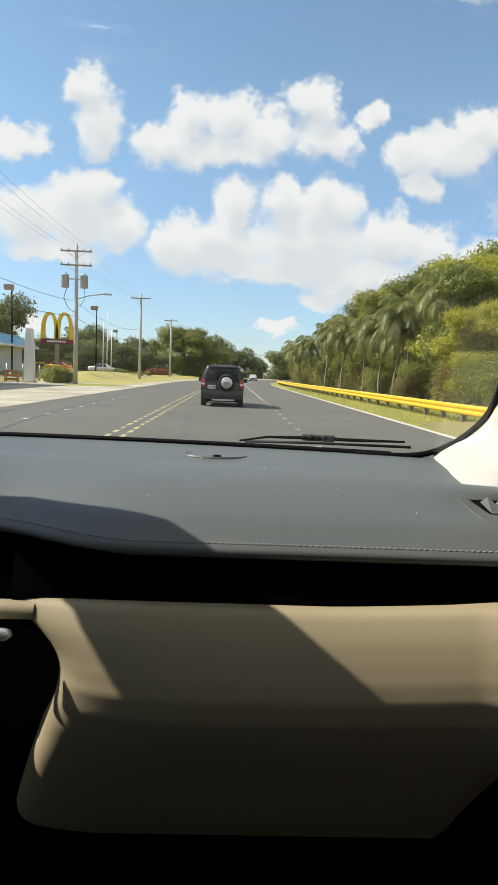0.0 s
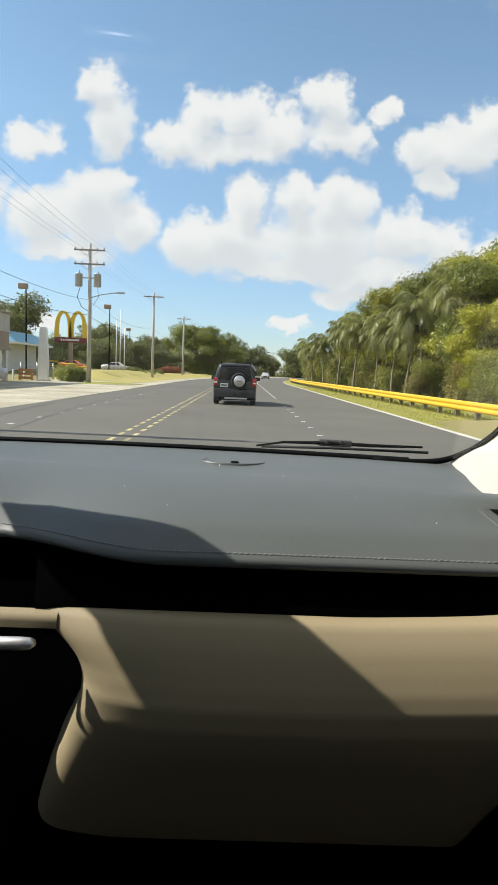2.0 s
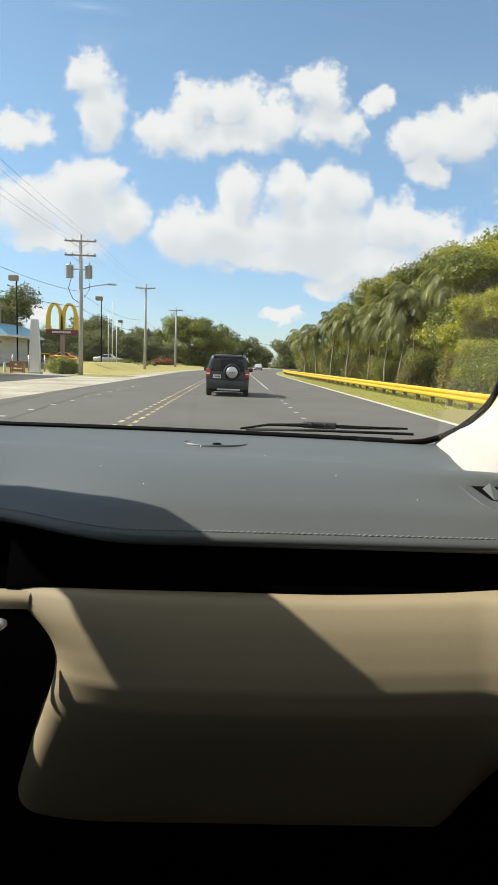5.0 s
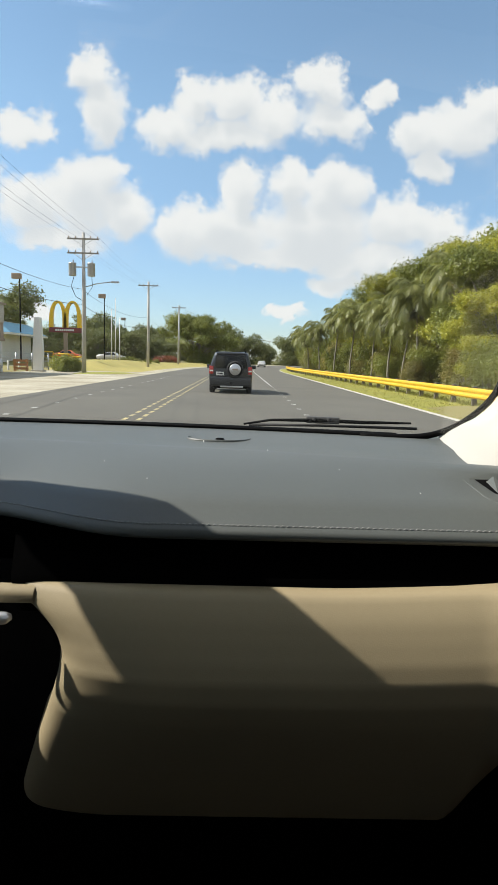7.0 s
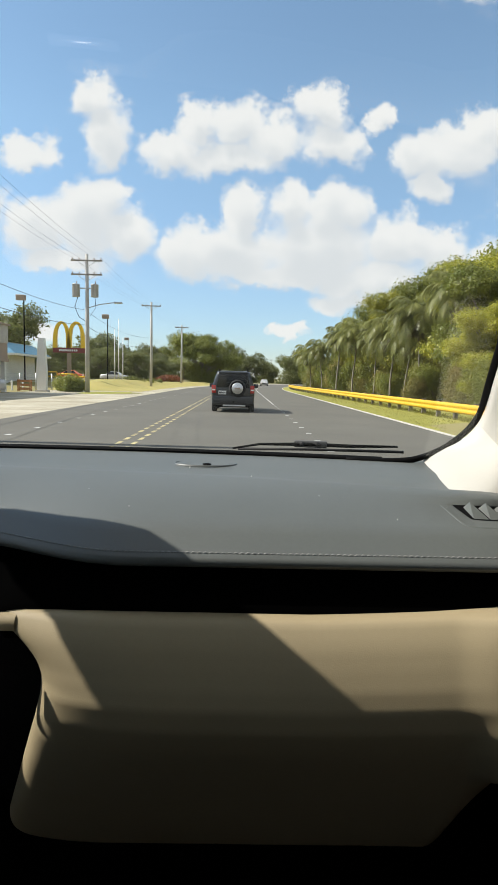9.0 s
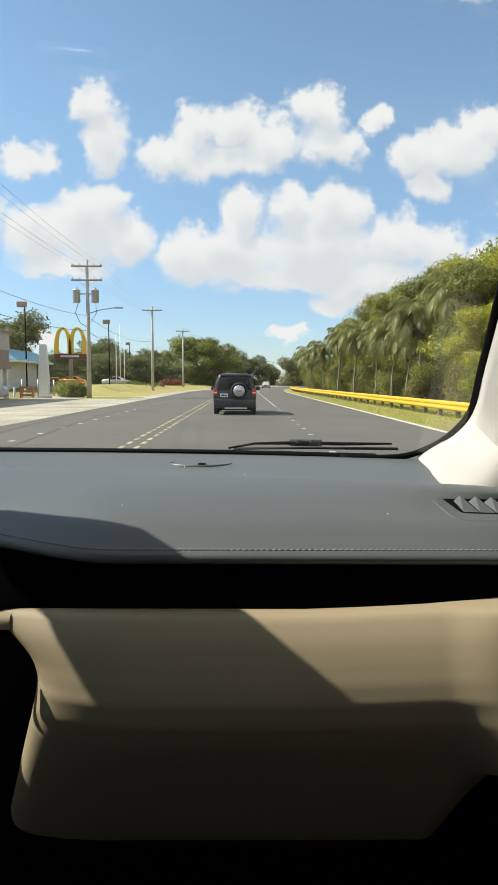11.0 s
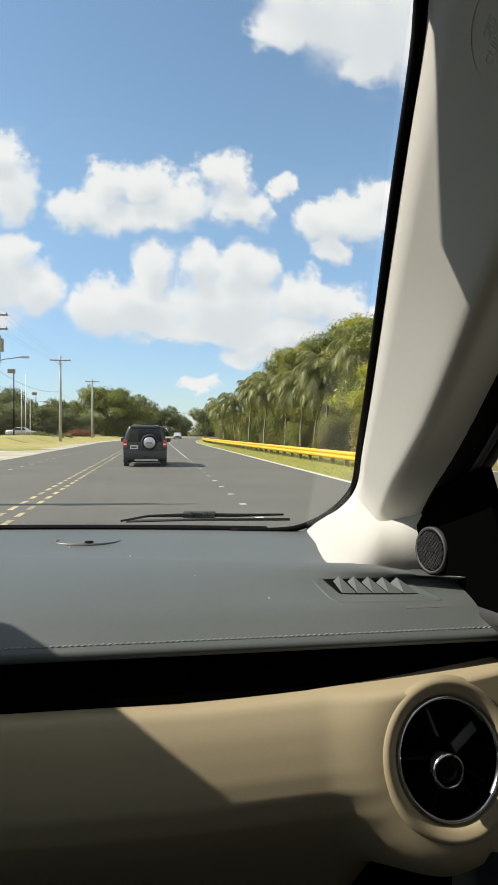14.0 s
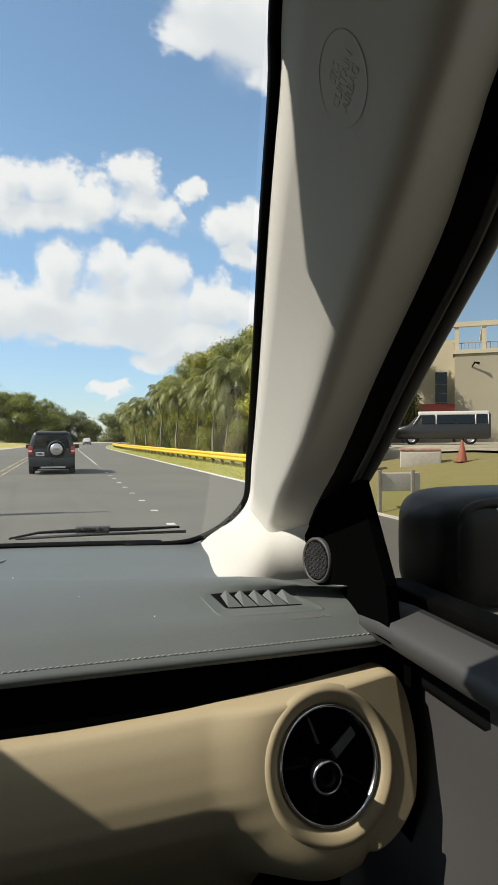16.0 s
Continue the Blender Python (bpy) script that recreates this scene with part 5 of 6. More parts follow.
# far woods
ft = tree("far_tree", "large dark green tree beyond the bend", 31, 12.5, 8.5, M_LEAF_D, 20000, 0.52, "far trees", 0.12, 0.0)
dt = tree("domed_tree", "broad domed green tree beside the road", 33, 12.6, 8.6, M_LEAF, 52000, 0.36, "domed trees", 0.12, 0.02)
planted(dt, [(-9.8, 150, 0.98, 0)])
planted(ft, [(-29.5, 79, 0.70, 100), (-1.5, 190, 0.5, 40), (-34, 150, 0.85, 210)] + [(-70 + 8 * k, 232 + 14 * math.sin(k * 2.1), 0.80 + 0.16 * math.sin(k * 1.7), 57 * k) for k in range(24)])
nt_ = tree("yard_tree", "bushy dark green tree behind the car park", 41, 6.0, 4.0, M_LEAF_D, 18000, 0.2, "trees across the road", 0.15, 0.02)
planted(nt_, [(-31.0, 109.0, 0.95, 0), (-25.0, 112.0, 0.85, 70), (-20.5, 118.0, 0.9, 140), (-17.0, 124.0, 0.85, 210), (-19, 138, 1.0, 280), (-15.5, 133, 0.8, 20), (-38, 104, 1.1, 300), (-36, 92, 0.95, 100), (-33, 82, 0.75, 50), (-44, 88, 1.2, 130), (-24.5, 126, 1.0, 220), (-30, 128, 1.1, 10), (-40, 66, 1.1, 30), (-31.5, 71, 0.6, 200), (-27, 86, 0.55, 120)])


# ---- shop building across the road ----
def shop_building():
    t = thing("shop_building", "long two-storey shop building with deep grey fascia and white columns", "building")
    x0, x1, y0, y1 = -30.0, -17.6, 7.0, 48.0
    part("back_block", boxed(x0, x1 - 2.4, y0, y1 - 0.6, 0, 5.2), M_GREYWALL, t, "", False)
    part("roof_fascia", boxed(x0, x1, y0, y1, 4.4, 6.0, bevel=0.03), M_CONC, t, "pale grey roof band", False)
    part("end_wall", boxed(x1 - 2.3, x1 - 0.04, y1 - 11, y1 - 0.05, 3.0, 4.4), M_GREYWALL, t, "grey-brown closed wall", False)
    part("roof_edge", boxed(x0 - 0.1, x1 + 0.15, y0 - 0.1, y1 + 0.15, 6.0, 6.16, bevel=0.02), M_GREYWALL, t, "", False)
    part("balcony_slab", boxed(x1 - 2.4, x1 + 0.05, y0, y1, 2.75, 3.0), M_GREYWALL, t, "", False)
    y = y1 - 0.5
    while y > y0:
        part("column", boxed(x1 - 0.35, x1 - 0.05, y - 0.16, y + 0.16, 0, 2.75, bevel=0.02), M_WHITE, t, "", False)
        part("upper_post", boxed(x1 - 0.2, x1 - 0.08, y - 0.06, y + 0.06, 3.0, 4.4), M_BLACKTRIM, t, "", False)
        win = part("shop_window", boxed(x1 - 2.42, x1 - 2.34, y - 3.0, y - 0.6, 0.5, 2.4), M_CARGLASS, t, "dark shop window", False)
        part("window_frame", boxed(x1 - 2.40, x1 - 2.30, y - 1.86, y - 1.76, 0.5, 2.4), M_WHITE, win, "", False)
        w2 = part("upper_window", boxed(x1 - 2.42, x1 - 2.34, y - 2.8, y - 0.8, 3.2, 4.2), M_CARGLASS, t, "dark upper window", False)
        part("window_frame", boxed(x1 - 2.40, x1 - 2.30, y - 1.85, y - 1.77, 3.2, 4.2), M_WHITE, w2, "", False)
        for k in range(8):
            part("baluster", boxed(x1 - 0.16, x1 - 0.12, y - 0.45 * k - 0.02, y - 0.45 * k + 0.02, 3.0, 3.85), M_BLACKTRIM, t, "", False)
        y -= 3.6
    part("handrail", boxed(x1 - 0.17, x1 - 0.11, y0, y1, 3.82, 3.88), M_BLACKTRIM, t, "", False)
    t.scale.z = 0.84
    return t


shop_building()


# ---- signs and lamps across the road ----
def pylon(at):
    t = thing("stone_pylon", "white tapered sign pylon beside the gravel", "pylon", at)
    part("slab", grid([[(-w, -0.22, z), (w, -0.22, z), (w, 0.22, z), (-w, 0.22, z)] for z, w in ((-0.1, 0.36), (1.6, 0.41), (3.6, 0.30), (4.30, 0.24), (4.36, 0.2))], close=True), M_WHITE, t, "", False)
    part("foot", boxed(-0.5, 0.5, -0.4, 0.4, -0.1, 0.14, bevel=0.03), M_CONC, t, "", False)


pylon((-16.0, 51.0, 0))


def arch_sign(at):
    t = thing("arch_sign", "tall yellow twin-arch sign over a red board on one post", "sign", at)
    for s in (-1, 1):
        bm = bmesh.new()
        rows = []
        for k in range(29):
            a = math.pi * k / 28
            cx, cz = s * 0.88 + 0.80 * math.cos(a), 3.95 + 3.0 * math.sin(a) ** 0.62
            w = lerp(0.24, 0.15, math.sin(a))
            nx, nz = math.cos(a), 0.55 * math.sin(a)
            ln = math.hypot(nx, nz)
            nx, nz = nx / ln, nz / ln
            rows.append([(cx + o * w * nx, d, cz + o * w * nz) for o, d in ((-1, -0.22), (1, -0.22), (1, 0.22), (-1, 0.22))])
        grid(rows, close=True, bm=bm)
        part("arch", bm, M_ARCH, t, "yellow arch", False)
    bd = part("board", boxed(-1.9, 1.9, -0.2, 0.2, 3.38, 3.98, bevel=0.03), M_MAROON, t, "dark red board", False)
    for k in range(9):
        part("board_bar", boxed(-1.15 + 0.25 * k, -0.97 + 0.25 * k, -0.208, -0.1, 3.56, 3.78), M_WHITE, bd, "", False)
    part("post", boxed(-0.22, 0.22, -0.15, 0.15, -0.1, 3.4, bevel=0.02), M_GREYWALL, t, "", False)


arch_sign((-20.45, 75.0, rise(-20.45, 75.0)))


def lot_lamp(at, h):
    t = thing("lot_lamp", "dark square lamp on a thin post", "street lamp", at, group="lot lamps")
    part("post", tube([(0, 0, -0.1), (0, 0, h)], [0.09, 0.06], 8), M_BLACKTRIM, t)
    part("lamp_head", boxed(-0.75, 0.15, -0.3, 0.3, h - 0.05, h + 0.5, bevel=0.06), M_GREYWALL, t)


for x, y, h in ((-22.3, 65.0, 8.4), (-18.0, 85.0, 8.9), (-23.5, 130.0, 8.2)):
    lot_lamp((x, y, rise(x, y)), h)
for x, y, h in ((-19.1, 95, 7.9), (-18.6, 95.5, 9.6), (-18.05, 96, 6.9)):
    t = thing("flag_pole", "bare thin white flagpole", "flagpole", (x, y, rise(x, y)), group="flagpoles")
    part("mast", tube([(0, 0, -0.1), (0, 0, h)], [0.07, 0.04], 8), M_WHITE, t)
    part("ball", lathe([(0.001, -0.08), (0.07, -0.04), (0.07, 0.03), (0.001, 0.08)], Matrix.Translation((0, 0, h + 0.05)), 10), M_WHITE, t)


def road_sign(at):
    t = thing("road_sign", "back of a tall narrow grey road sign", "road sign", at)
    part("post", boxed(-0.04, 0.04, -0.03, 0.03, -0.1, 3.6), M_GALV, t, "", False)
    part("plate", boxed(-0.16, 0.16, -0.05, -0.03, 2.3, 3.8, bevel=0.008), M_GREYWALL, t, "", False)


road_sign((-9.6, 21.0, 0))


# ---- parked cars ----
def car_box(name, label, at, turn, paint, secs, wheels, extra=None, group=""):
    """A parked vehicle from sections along its length: y, half width, floor, waist, roof, roof half width."""
    t = thing(name, label, "car", at, turn, group)
    rows, glass = [], []
    for y, w, zf, zw, zr, wr in secs:
        half = [(w - 0.05, zf), (w, zf + 0.1), (w, lerp(zf, zw, 0.7)), (w - 0.04, zw), (lerp(w, wr, 0.9), zr - 0.05), (wr - 0.08, zr)]
        rows.append([(x, y, z) for x, z in half] + [(-x, y, z) for x, z in half[::-1]])
    bm = grid(rows, close=True)
    bm.verts.ensure_lookup_table()
    n = len(rows[0])
    bm.faces.new(bm.verts[:n][::-1])
    bm.faces.new(bm.verts[-n:])
    part("body", bm, paint, t)
    for s in (-1, 1):
        for wy in wheels:
            w = part("wheel", lathe([(0.2, -0.1), (0.3, -0.1), (0.34, -0.07), (0.34, 0.07), (0.3, 0.1), (0.2, 0.1)], face_to((s * (secs[1][1] - 0.09), wy, 0.34), (s, 0, 0)), 20), M_TYRE, t)
            part("rim", lathe([(0.205, 0.08), (0.18, 0.05), (0.05, 0.075), (0.001, 0.08)], face_to((s * (secs[1][1] - 0.09), wy, 0.34), (s, 0, 0)), 16), M_SATIN, w)
    if extra:
        extra(t)
    return t


def sedan_extra(t):
    for s in (-1, 1):
        part("side_glass", grid([[(s * 0.85, y, 0.98), (s * 0.705, y2, 1.355)] for y, y2 in ((-1.1, -0.7), (0.1, 0.1), (1.0, 0.55))]), M_CARGLASS, t, "", False)
        part("head_lamp", boxed(s * 0.62 - 0.16, s * 0.62 + 0.16, -2.28, -2.1, 0.62, 0.76, bevel=0.03), M_WHITE, t)
    part("windscreen", grid([[(-0.70, -1.25, 0.99), (0.70, -1.25, 0.99)], [(-0.58, -0.62, 1.38), (0.58, -0.62, 1.38)]]), M_CARGLASS, t, "", False)
    part("grille", boxed(-0.4, 0.4, -2.29, -2.2, 0.45, 0.62, bevel=0.02), M_BLACKTRIM, t)


SEDAN = [(-2.25, 0.70, 0.35, 0.66, 0.70, 0.62), (-2.0, 0.84, 0.25, 0.80, 0.84, 0.70), (-1.3, 0.87, 0.22, 0.92, 0.96, 0.72), (-0.6, 0.87, 0.22, 0.95, 1.42, 0.66), (0.5, 0.87, 0.22, 0.95, 1.42, 0.66), (1.2, 0.87, 0.22, 0.96, 1.02, 0.70), (2.0, 0.84, 0.25, 0.92, 0.96, 0.68), (2.2, 0.74, 0.35, 0.85, 0.88, 0.6)]
car_box("silver_sedan", "silver saloon car facing the camera on the bend", (5.2 + 0.2, 140.0, 0.012), -4, M_SILVERCAR, SEDAN, (-1.4, 1.35), sedan_extra)


def pickup_extra(t):
    for s in (-1, 1):
        part("side_glass", grid([[(s * 0.885, y, 1.13), (s * 0.745, y2, 1.62)] for y, y2 in ((-0.75, -0.45), (0.2, 0.2), (0.95, 0.85))]), M_CARGLASS, t, "", False)
    part("load_bed", boxed(-0.72, 0.72, 1.25, 2.5, 0.9, 1.14), M_BLACKTRIM, t, "", False)


PICKUP = [(-2.5, 0.75, 0.5, 0.95, 1.0, 0.7), (-2.3, 0.88, 0.4, 1.0, 1.05, 0.76), (-1.0, 0.9, 0.38, 1.08, 1.12, 0.78), (-0.35, 0.9, 0.38, 1.1, 1.70, 0.70), (0.95, 0.9, 0.38, 1.1, 1.72, 0.70), (1.15, 0.9, 0.38, 1.1, 1.14, 0.8), (2.55, 0.9, 0.4, 1.1, 1.12, 0.84), (2.6, 0.86, 0.5, 1.0, 1.02, 0.8)]
car_box("pickup_truck", "silver pickup truck parked before the shops", (-16.2, 36.5, 0.01), 100, M_SILVERCAR, PICKUP, (-1.55, 1.6), pickup_extra)
car_box("orange_hatchback", "bright orange car parked behind the arch sign", (-27.2, 100.0, rise(-27.2, 100.0)), 88, M_ORANGECAR, SEDAN, (-1.4, 1.35), sedan_extra)
car_box("grey_sedan", "grey saloon car parked behind the bank", (-20.6, 102.0, rise(-20.6, 102.0)), 80, M_SILVERCAR, SEDAN, (-1.4, 1.35), sedan_extra)

# ---- the lot seen through the side window ----
structure("lot_gravel", grid([[(x, y, rise(x, y) + 0.03) for x in (12.5, 14, 16, 18, 20, 23, 26, 30, 36)] for y in (12, 14, 16, 18, 20, 22, 24, 26, 28, 30, 33, 36, 40)]), M_SAND, "pale gravel car park above the road", "ground", True)


def block(at, turn):
    t = thing("concrete_block", "weathered concrete barrier block with a faded red top", "concrete block", at, turn, "barrier blocks")
    part("base", boxed(-0.55, 0.55, -0.25, 0.25, -0.1, 0.36, bevel=0.03), M_CONC, t)
    part("painted_top", boxed(-0.552, 0.552, -0.252, 0.252, 0.38, 0.44, bevel=0.02), M_FADEDRED, t, "faded red paint")


for x, y, a in ((10.1, 15.15, -30), (8.55, 16.0, -28)):
    block((x, y, rise(x, y)), a)
cone = thing("traffic_cone", "faded orange traffic cone on the grass", "traffic cone", (10.75, 14.15, rise(10.75, 14.15)))
part("cone_body", lathe([(0.14, 0.03), (0.03, 0.58), (0.001, 0.59)], None, 16), M_ORANGE, cone)
part("cone_foot", boxed(-0.17, 0.17, -0.17, 0.17, 0, 0.04, bevel=0.01), M_ORANGE, cone)


box_t = thing("roadside_box", "low grey cabinet on rusty posts beside the road", "cabinet", (6.58, 10.3, 0.0), -10)
part("cabinet_body", boxed(-0.38, 0.38, -0.1, 0.1, 0.42, 0.76, bevel=0.015), M_POLE, box_t)
for x in (-0.42, 0.22):
    part("post", boxed(x - 0.035, x + 0.035, -0.14, -0.1, -0.1, 0.82, bevel=0.008), M_POST, box_t)


def van_extra(t):
    part("white_roof", boxed(-0.87, 0.87, -1.25, 2.45, 1.70, 1.93, bevel=0.06), M_WHITECAR, t, "white roof")
    for s in (-1, 1):
        for ya, yb in ((-1.05, -0.35), (-0.2, 0.7), (0.78, 1.7)):
            part("side_glass", grid([[(s * 0.945, y, 1.22), (s * 0.895, y, 1.68)] for y in (ya, yb)]), M_CARGLASS, t, "", False)
        for y in (-1.15, -0.28, 1.77, 2.42):
            part("white_pillar", tube([(s * 0.955, y - (0.35 if y < -1 else 0), 1.18), (s * 0.885, y, 1.74)], 0.035, 6), M_WHITECAR, t)
        part("rear_quarter_glass", grid([[(s * 0.925, y, 1.25), (s * 0.865, y, 1.74)] for y in (1.85, 2.35)]), M_CARGLASS, t, "", False)
    part("windscreen", grid([[(-0.75, -1.75, 1.2), (0.75, -1.75, 1.2)], [(-0.68, -1.2, 1.75), (0.68, -1.2, 1.75)]]), M_CARGLASS, t, "", False)


VAN = [(-2.6, 0.75, 0.5, 0.9, 0.95, 0.7), (-2.4, 0.92, 0.35, 1.0, 1.05, 0.75), (-1.8, 0.95, 0.32, 1.1, 1.16, 0.8), (-1.15, 0.95, 0.32, 1.15, 1.85, 0.82), (2.4, 0.95, 0.32, 1.15, 1.88, 0.82), (2.55, 0.90, 0.4, 1.1, 1.75, 0.78)]
car_box("dark_van", "dark van with a white roof parked before a cream building", (18.95, 27.2, rise(18.95, 27.2) + 0.03), -124, M_VAN, VAN, (-1.6, 1.5), van_extra).scale = (0.9, 0.9, 0.86)


def cream_building():
    t = thing("cream_building", "tall cream plastered building with an open roof frame", "building", (28.2, 39.2, 0.9), -36)
    part("main_wall", boxed(-6.5, 0.0, 3.0, 14, -1, 8.1), M_CREAM, t, "", False)
    part("main_wall", boxed(0.0, 18, 2.0, 14, -1, 6.2), M_CREAM, t, "", False)
    part("front_bay", boxed(0.0, 18, 0.0, 2.0, -1, 6.6), M_OLIVE, t, "beige front bay", False)
    part("bay_cap", boxed(-0.12, 18.1, -0.12, 2.1, 6.6, 6.9), M_CREAM, t, "", False)
    win = part("tall_window", boxed(-1.5, -0.6, 2.95, 3.02, 2.6, 5.6), M_CARGLASS, t, "tall narrow window", False)
    for x in (-1.65, -0.6):
        part("window_frame", boxed(x, x + 0.15, 2.90, 3.02, 2.45, 5.75), M_CREAM, win, "", False)
    for k in range(3):
        part("glazing_bar", boxed(-1.5, -0.6, 2.93, 3.0, 3.2 + 0.7 * k, 3.25 + 0.7 * k), M_GREYWALL, win, "", False)
    for x in (-0.0, 1.9, 6.0, 10):
        part("roof_post", boxed(x, x + 0.3, 0.1, 0.4, 6.9, 8.6), M_CREAM, t, "", False)
        part("roof_beam", boxed(x, x + 0.25, 0.1, 8, 8.6, 8.9), M_CREAM, t, "", False)
    part("ring_beam", boxed(-4.5, 18, 0.0, 0.4, 8.6, 8.95), M_CREAM, t, "", False)
    part("roof_rail", boxed(-0.1, 18, 0.3, 0.34, 7.4, 7.46), M_GREYWALL, t, "", False)
    for k in range(40):
        part("baluster", boxed(-0.05 + 0.25 * k, -0.01 + 0.25 * k, 0.3, 0.33, 6.9, 7.4), M_GREYWALL, t, "", False)
    part("wall_lamp", tube([(1.2, 0.0, 5.6), (1.4, -0.4, 5.9), (1.7, -0.5, 5.8)], [0.05, 0.06, 0.12], 6), M_BLACKTRIM, t)
    low = part("low_wall", boxed(-4.4, -0.1, -2.4, 2.9, -1, 1.9), M_GREYWALL, t, "", False)
    part("low_roof", grid([[(-4.8, -2.8, 1.9), (0.0, -2.8, 1.9)], [(-3.6, 1.0, 3.0), (0.0, 1.0, 3.0)]]), M_RED, low, "red sloping roof", False)


cream_building()
# The dark leaf colour stands in for the shade on this tree.
lt = tree("lot_tree", "small dark tree beside the cream building", 51, 5.0, 1.8, M_LEAF_D, 4000, 0.25, "lot trees", 0.2, 0.15)
planted(lt, [(22.6, 37.0, 0.72, 0), (20.6, 37.4, 0.8, 90)])


# ---- small things across the road ----
def crate(at, turn):
    t = thing("wooden_crate", "open orange-brown wooden crate on the gravel", "crate", at, turn)
    wood = mat("orange_brown_wood", (0.40, 0.19, 0.07), 0.8, 0, (0.26, 0.12, 0.05), 3, 20, 0.8)
    for z in (0.1, 0.42, 0.74):
        for y in (-0.35, 0.35):
            part("slat", boxed(-0.5, 0.5, y - 0.02, y + 0.02, z, z + 0.18), wood, t, "", False)
        for x in (-0.5, 0.5):
            part("slat", boxed(x - 0.02, x + 0.02, -0.35, 0.35, z, z + 0.18), wood, t, "", False)
    for x in (-0.47, 0.47):
        for y in (-0.32, 0.32):
            part("corner_post", boxed(x - 0.04, x + 0.04, y - 0.04, y + 0.04, -0.05, 0.95), wood, t, "", False)


crate((-17.5, 51.2, 0.02), 8)


def fence(x0, y0, x1, y1, posts):
    t = thing("wire_fence", "low grey post and wire fence before the bushes", "fence")
    for k in range(posts):
        f = k / (posts - 1)
        x, y = lerp(x0, x1, f), lerp(y0, y1, f)
        part("post", tube([(x, y, -0.1), (x, y, 1.5)], 0.05, 6), M_GALV, t)
    for z in (0.3, 0.75, 1.1, 1.45):
        part("strand", tube([(x0, y0, z), (x1, y1, z)], 0.015, 4), M_GALV, t)


fence(-29.0, 57.5, -17.2, 57.5, 9)

for x, y in ((-19.4, 53.5), (-20.6, 53.5), (-18.8, 54.5)):
    t = thing("bollard", "short white bollard at the edge of the car park", "bollard", (x, y, 0), group="bollards")
    part("shaft", lathe([(0.09, -0.05), (0.09, 0.75), (0.07, 0.82), (0.001, 0.84)], None, 12), M_WHITE, t)


def hoop_barrier(at, turn):
    t = thing("hoop_barrier", "bright yellow steel pipe barrier on the lot", "barrier", at, turn, "yellow barriers")
    part("hoop", tube([(-0.7, 0, -0.1), (-0.7, 0, 0.9), (-0.62, 0, 1.0), (0.62, 0, 1.0), (0.7, 0, 0.9), (0.7, 0, -0.1)], 0.07, 8), M_ARCH, t)
    part("cross_pipe", tube([(-0.7, 0, 0.5), (0.7, 0, 0.5)], 0.05, 8), M_ARCH, t)


for x, y, a in ((-21.0, 69.5, 5), (-19.3, 70.0, 10), (-17.8, 70.5, 20), (-16.2, 92.0, 70)):
    hoop_barrier((x, y, rise(x, y)), a)


def canopy_shop(at):
    t = thing("canopy_shop", "low white shop with a sloping blue canopy", "building", at)
    part("wall", boxed(-13, -1.6, 0.6, 10, -0.2, 3.4), M_WHITE, t, "", False)
    blue = mat("blue_canopy_paint", (0.10, 0.24, 0.34), 0.5, 0, (0.07, 0.18, 0.26), 1, 12, 0.7)
    part("canopy", grid([[(-13, -0.6, 3.1), (0, -0.6, 3.1), (0, 11, 3.1)], [(-13, 1.6, 4.3), (-2.2, 1.6, 4.3), (-2.2, 11, 4.3)]]), blue, t, "blue sloping canopy", False)
    part("flat_roof", boxed(-13, -2.2, 1.6, 11, 4.2, 4.35), M_CONC, t, "", False)
    part("eave", boxed(-13, 0.03, -0.62, 11, 2.9, 3.09), M_WHITE, t, "", False)
    part("shop_window", boxed(-9, -2.6, 0.55, 0.62, 0.6, 2.6), M_CARGLASS, t, "dark shop window", False)
    part("roof_vent", lathe([(0.5, 0), (0.5, 0.4), (0.4, 0.6), (0.1, 0.72), (0.001, 0.74)], Matrix.Translation((-2.9, 3.0, 4.35)), 14), M_WHITE, t)


canopy_shop((-22.0, 62.0, rise(-22.0, 62.0)))

wall = thing("garden_wall", "low teal painted garden wall beside the road", "wall")
teal = mat("teal_wall_paint", (0.07, 0.17, 0.18), 0.8, 0, (0.05, 0.12, 0.13), 1, 12, 0.7)
part("wall_body", boxed(-13.6, -13.3, 128, 142, -0.1, 1.5, bevel=0.02), teal, wall, "", False)
part("coping", boxed(-13.68, -13.22, 127.9, 142.1, 1.5, 1.6, bevel=0.02), M_CONC, wall, "", False)
hedge_leaf = leaf_mat("red_flowering_leaves", (0.36, 0.06, 0.04), (0.10, 0.12, 0.03))
hd = shrub("flowering_hedge", "clipped hedge with red flowers by the road", 61, 1.8, 1.8, hedge_leaf, 3500, 0.16, "hedge by the road")
planted(hd, [(-13.4, 112, 1.0, 0), (-13.4, 115.2, 1.05, 70), (-13.3, 118.4, 1.0, 150), (-13.2, 121.6, 1.05, 220)])
lw = shrub("low_bush", "low green bush beside the gravel", 62, 1.3, 1.2, M_LEAF, 2500, 0.14, "low bushes")
planted(lw, [(-14.4, 52.6, 1.0, 0), (-13.7, 53.6, 0.8, 40), (-15.0, 54.2, 1.0, 90), (-15.4, 84, 1.0, 10), (-14.6, 88, 1.0, 200), (-13.4, 92, 0.8, 300), (-13.0, 99, 0.8, 20)])


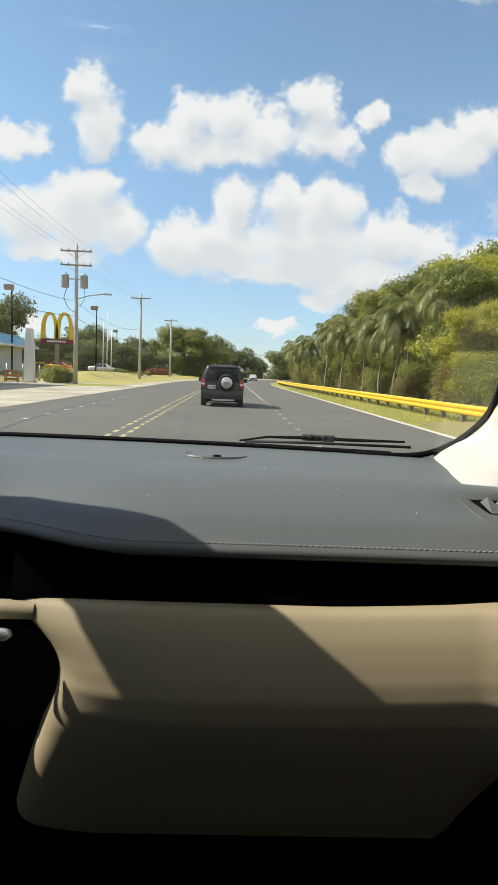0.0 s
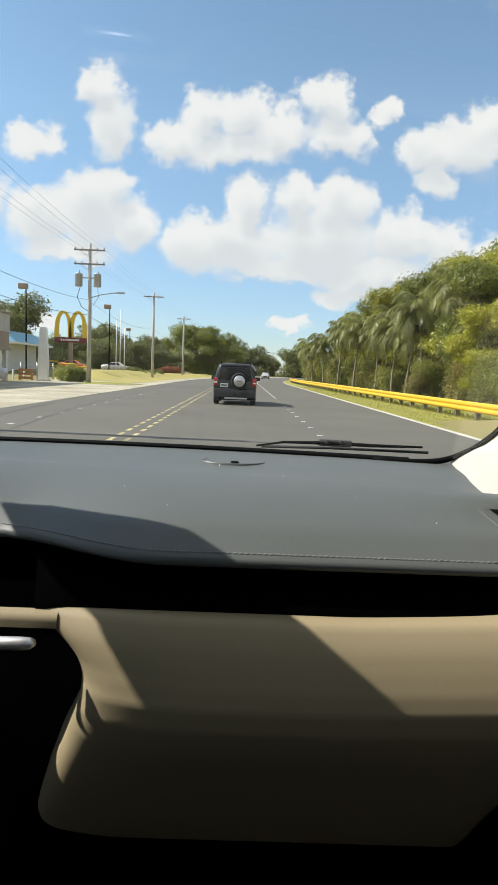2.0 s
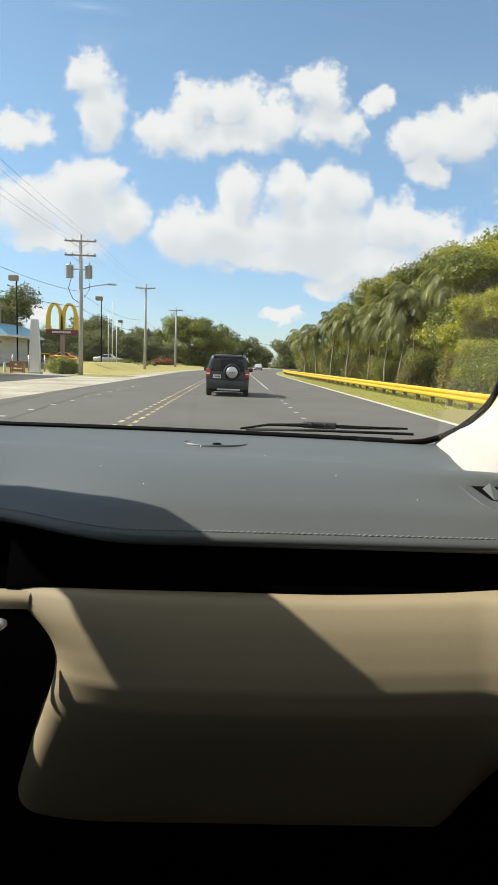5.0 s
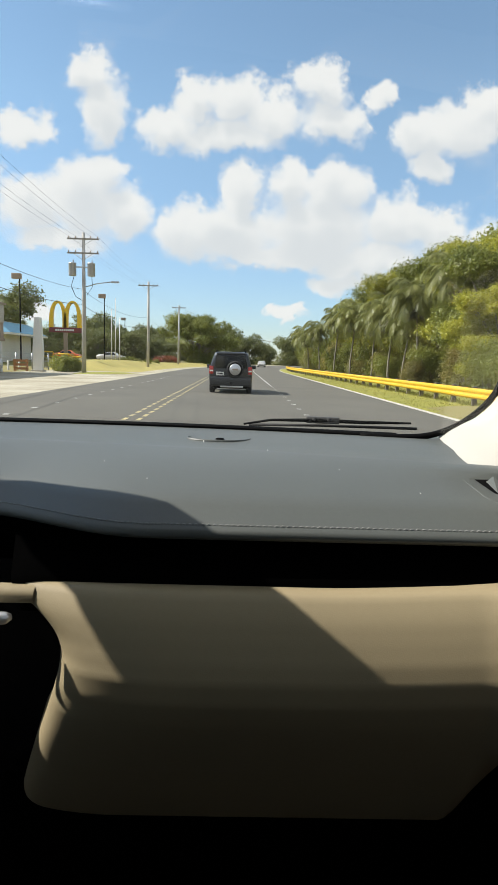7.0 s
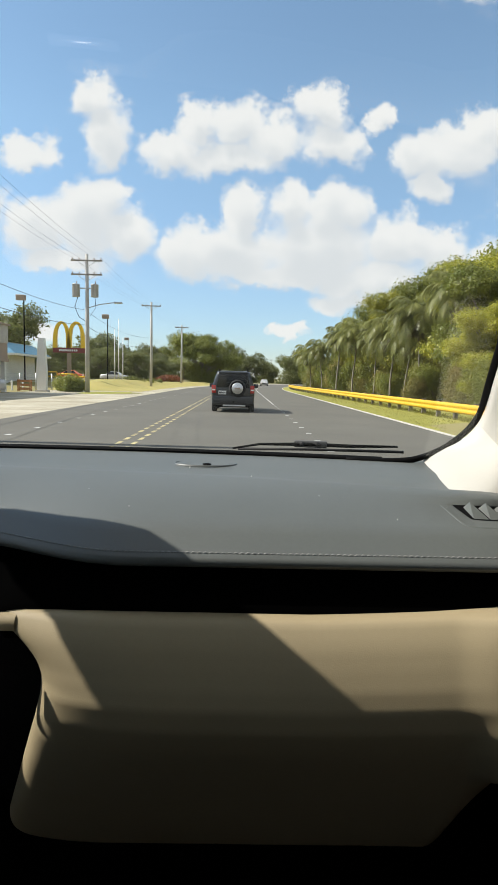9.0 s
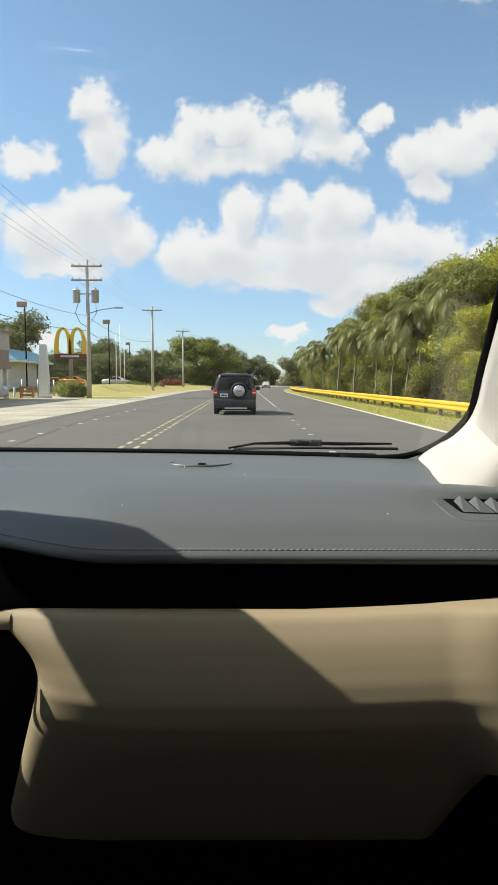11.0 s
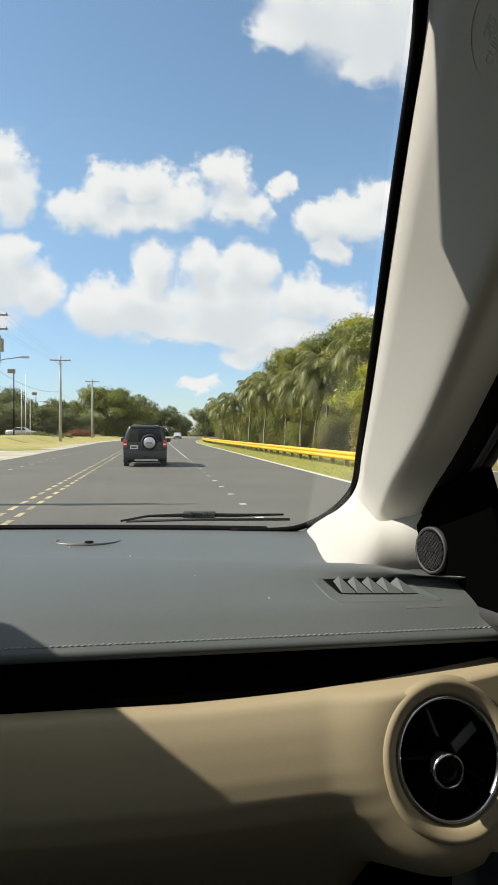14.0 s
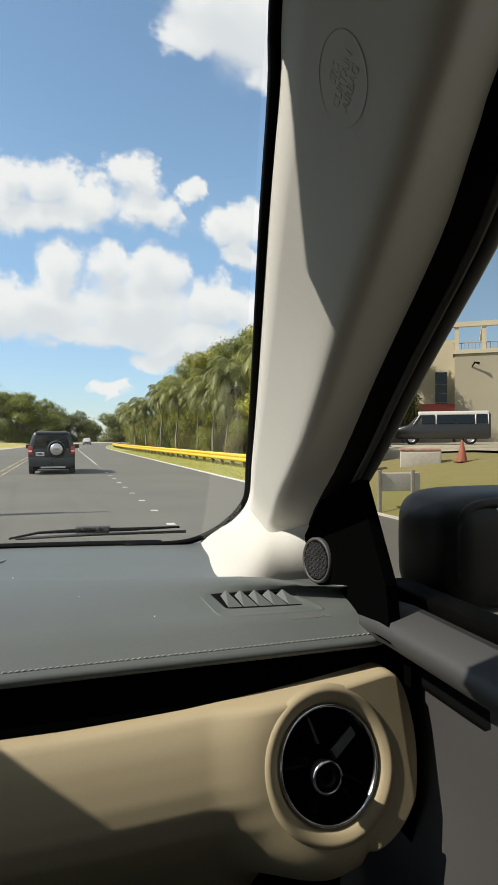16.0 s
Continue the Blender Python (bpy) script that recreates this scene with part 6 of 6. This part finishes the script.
def grass_patch(cx, cy, rx, ry, seed):
    rnd = random.Random(seed)
    bm = bmesh.new()
    ring = [bm.verts.new((cx + rx * math.cos(a) * k, cy + ry * math.sin(a) * k, 0.02)) for a, k in ((2 * math.pi * j / 24, rnd.uniform(0.75, 1.1)) for j in range(24))]
    mid = bm.verts.new((cx, cy, 0.06))
    for j in range(24):
        bm.faces.new((ring[j], ring[(j + 1) % 24], mid))
    structure("grass_patch", bm, M_GRASS, "ragged patch of grass at a pole's foot", "grass", True)


grass_patch(-10.6, 51.5, 2.4, 4.5, 2)
BANK = ((58, 0.0), (62, 0.7), (68, 1.0), (78, 1.0), (88, 0.85), (100, 0.7), (115, 0.6), (140, 0.5))
structure("grass_bank", grid([[(x + bend(y), y, z * k + 0.02) for x, z in ((-17.5, 0.45), (-15.6, 1.0), (-14.2, 1.0), (-12.6, 0.45), (-10.6, 0.04), (-9.0, 0.0))] for y, k in BANK]), M_DRYGRASS, "dry grass bank along the far verge", "grass", True)

# blades of grass along the rail
rnd = random.Random(5)
gv, gf = [], []
for k in range(26000):
    y = 13 + 55 * rnd.random() ** 1.6
    x, h = rnd.uniform(6.2, 10.8), rnd.uniform(0.025, 0.075)
    if rnd.random() < 0.25:
        x, h = 8.6 - 0.018 * (y - 20) + rnd.uniform(-0.1, 0.7), rnd.uniform(0.06, 0.22)
    w, a = rnd.uniform(0.006, 0.014), rnd.uniform(0, 6.28)
    lx, ly = rnd.uniform(-0.06, 0.06), rnd.uniform(-0.06, 0.06)
    n = len(gv)
    gv += [(x - w * math.cos(a), y - w * math.sin(a), 0.02), (x + w * math.cos(a), y + w * math.sin(a), 0.02), (x + lx, y + ly, 0.02 + h)]
    gf.append((n, n + 1, n + 2))
me = bpy.data.meshes.new("grass_blades")
me.from_pydata(gv, [], gf)
me.materials.append(leaf_mat("dry_grass_blades", (0.34, 0.31, 0.06), (0.22, 0.22, 0.045)))
tagged(new("grass_blades", me), "rough yellow-green grass along the rail", "grass", kind="stuff")


def yellow_van(at, turn):
    def extra(t):
        part("windscreen", grid([[(-0.75, -1.80, 1.2), (0.75, -1.80, 1.2)], [(-0.70, -1.22, 1.78), (0.70, -1.22, 1.78)]]), M_CARGLASS, t, "", False)
        part("grille", boxed(-0.6, 0.6, -2.63, -2.5, 0.55, 0.85, bevel=0.02), M_BLACKTRIM, t)
        for s in (-1, 1):
            part("head_lamp", boxed(s * 0.72 - 0.14, s * 0.72 + 0.14, -2.62, -2.45, 0.75, 0.95, bevel=0.03), M_WHITE, t)
            part("side_glass", grid([[(s * 0.925, y, 1.25), (s * 0.865, y, 1.74)] for y in (-1.0, 0.4, 2.3)]), M_CARGLASS, t, "", False)
    return car_box("yellow_van", "bright yellow van parked before the shops", at, turn, M_ARCH, VAN, (-1.6, 1.5), extra, "yellow vans")


yellow_van((-16.0, 22.5, 0.01), 60)
yellow_van((-16.2, 25.3, 0.01), 60)

# specks of dust on the dash
for x, y in ((0.24, 0.72), (0.30, 0.66), (0.52, 0.70), (0.44, 0.80), (0.60, 0.64), (0.35, 0.88)):
    z = pad_z(x, y)
    part("speck", lathe([(0.0007, -0.002), (0.0006, 0.0006), (0.0001, 0.0009)], Matrix.Translation((x, y, z)), 6), M_WHITE, car)
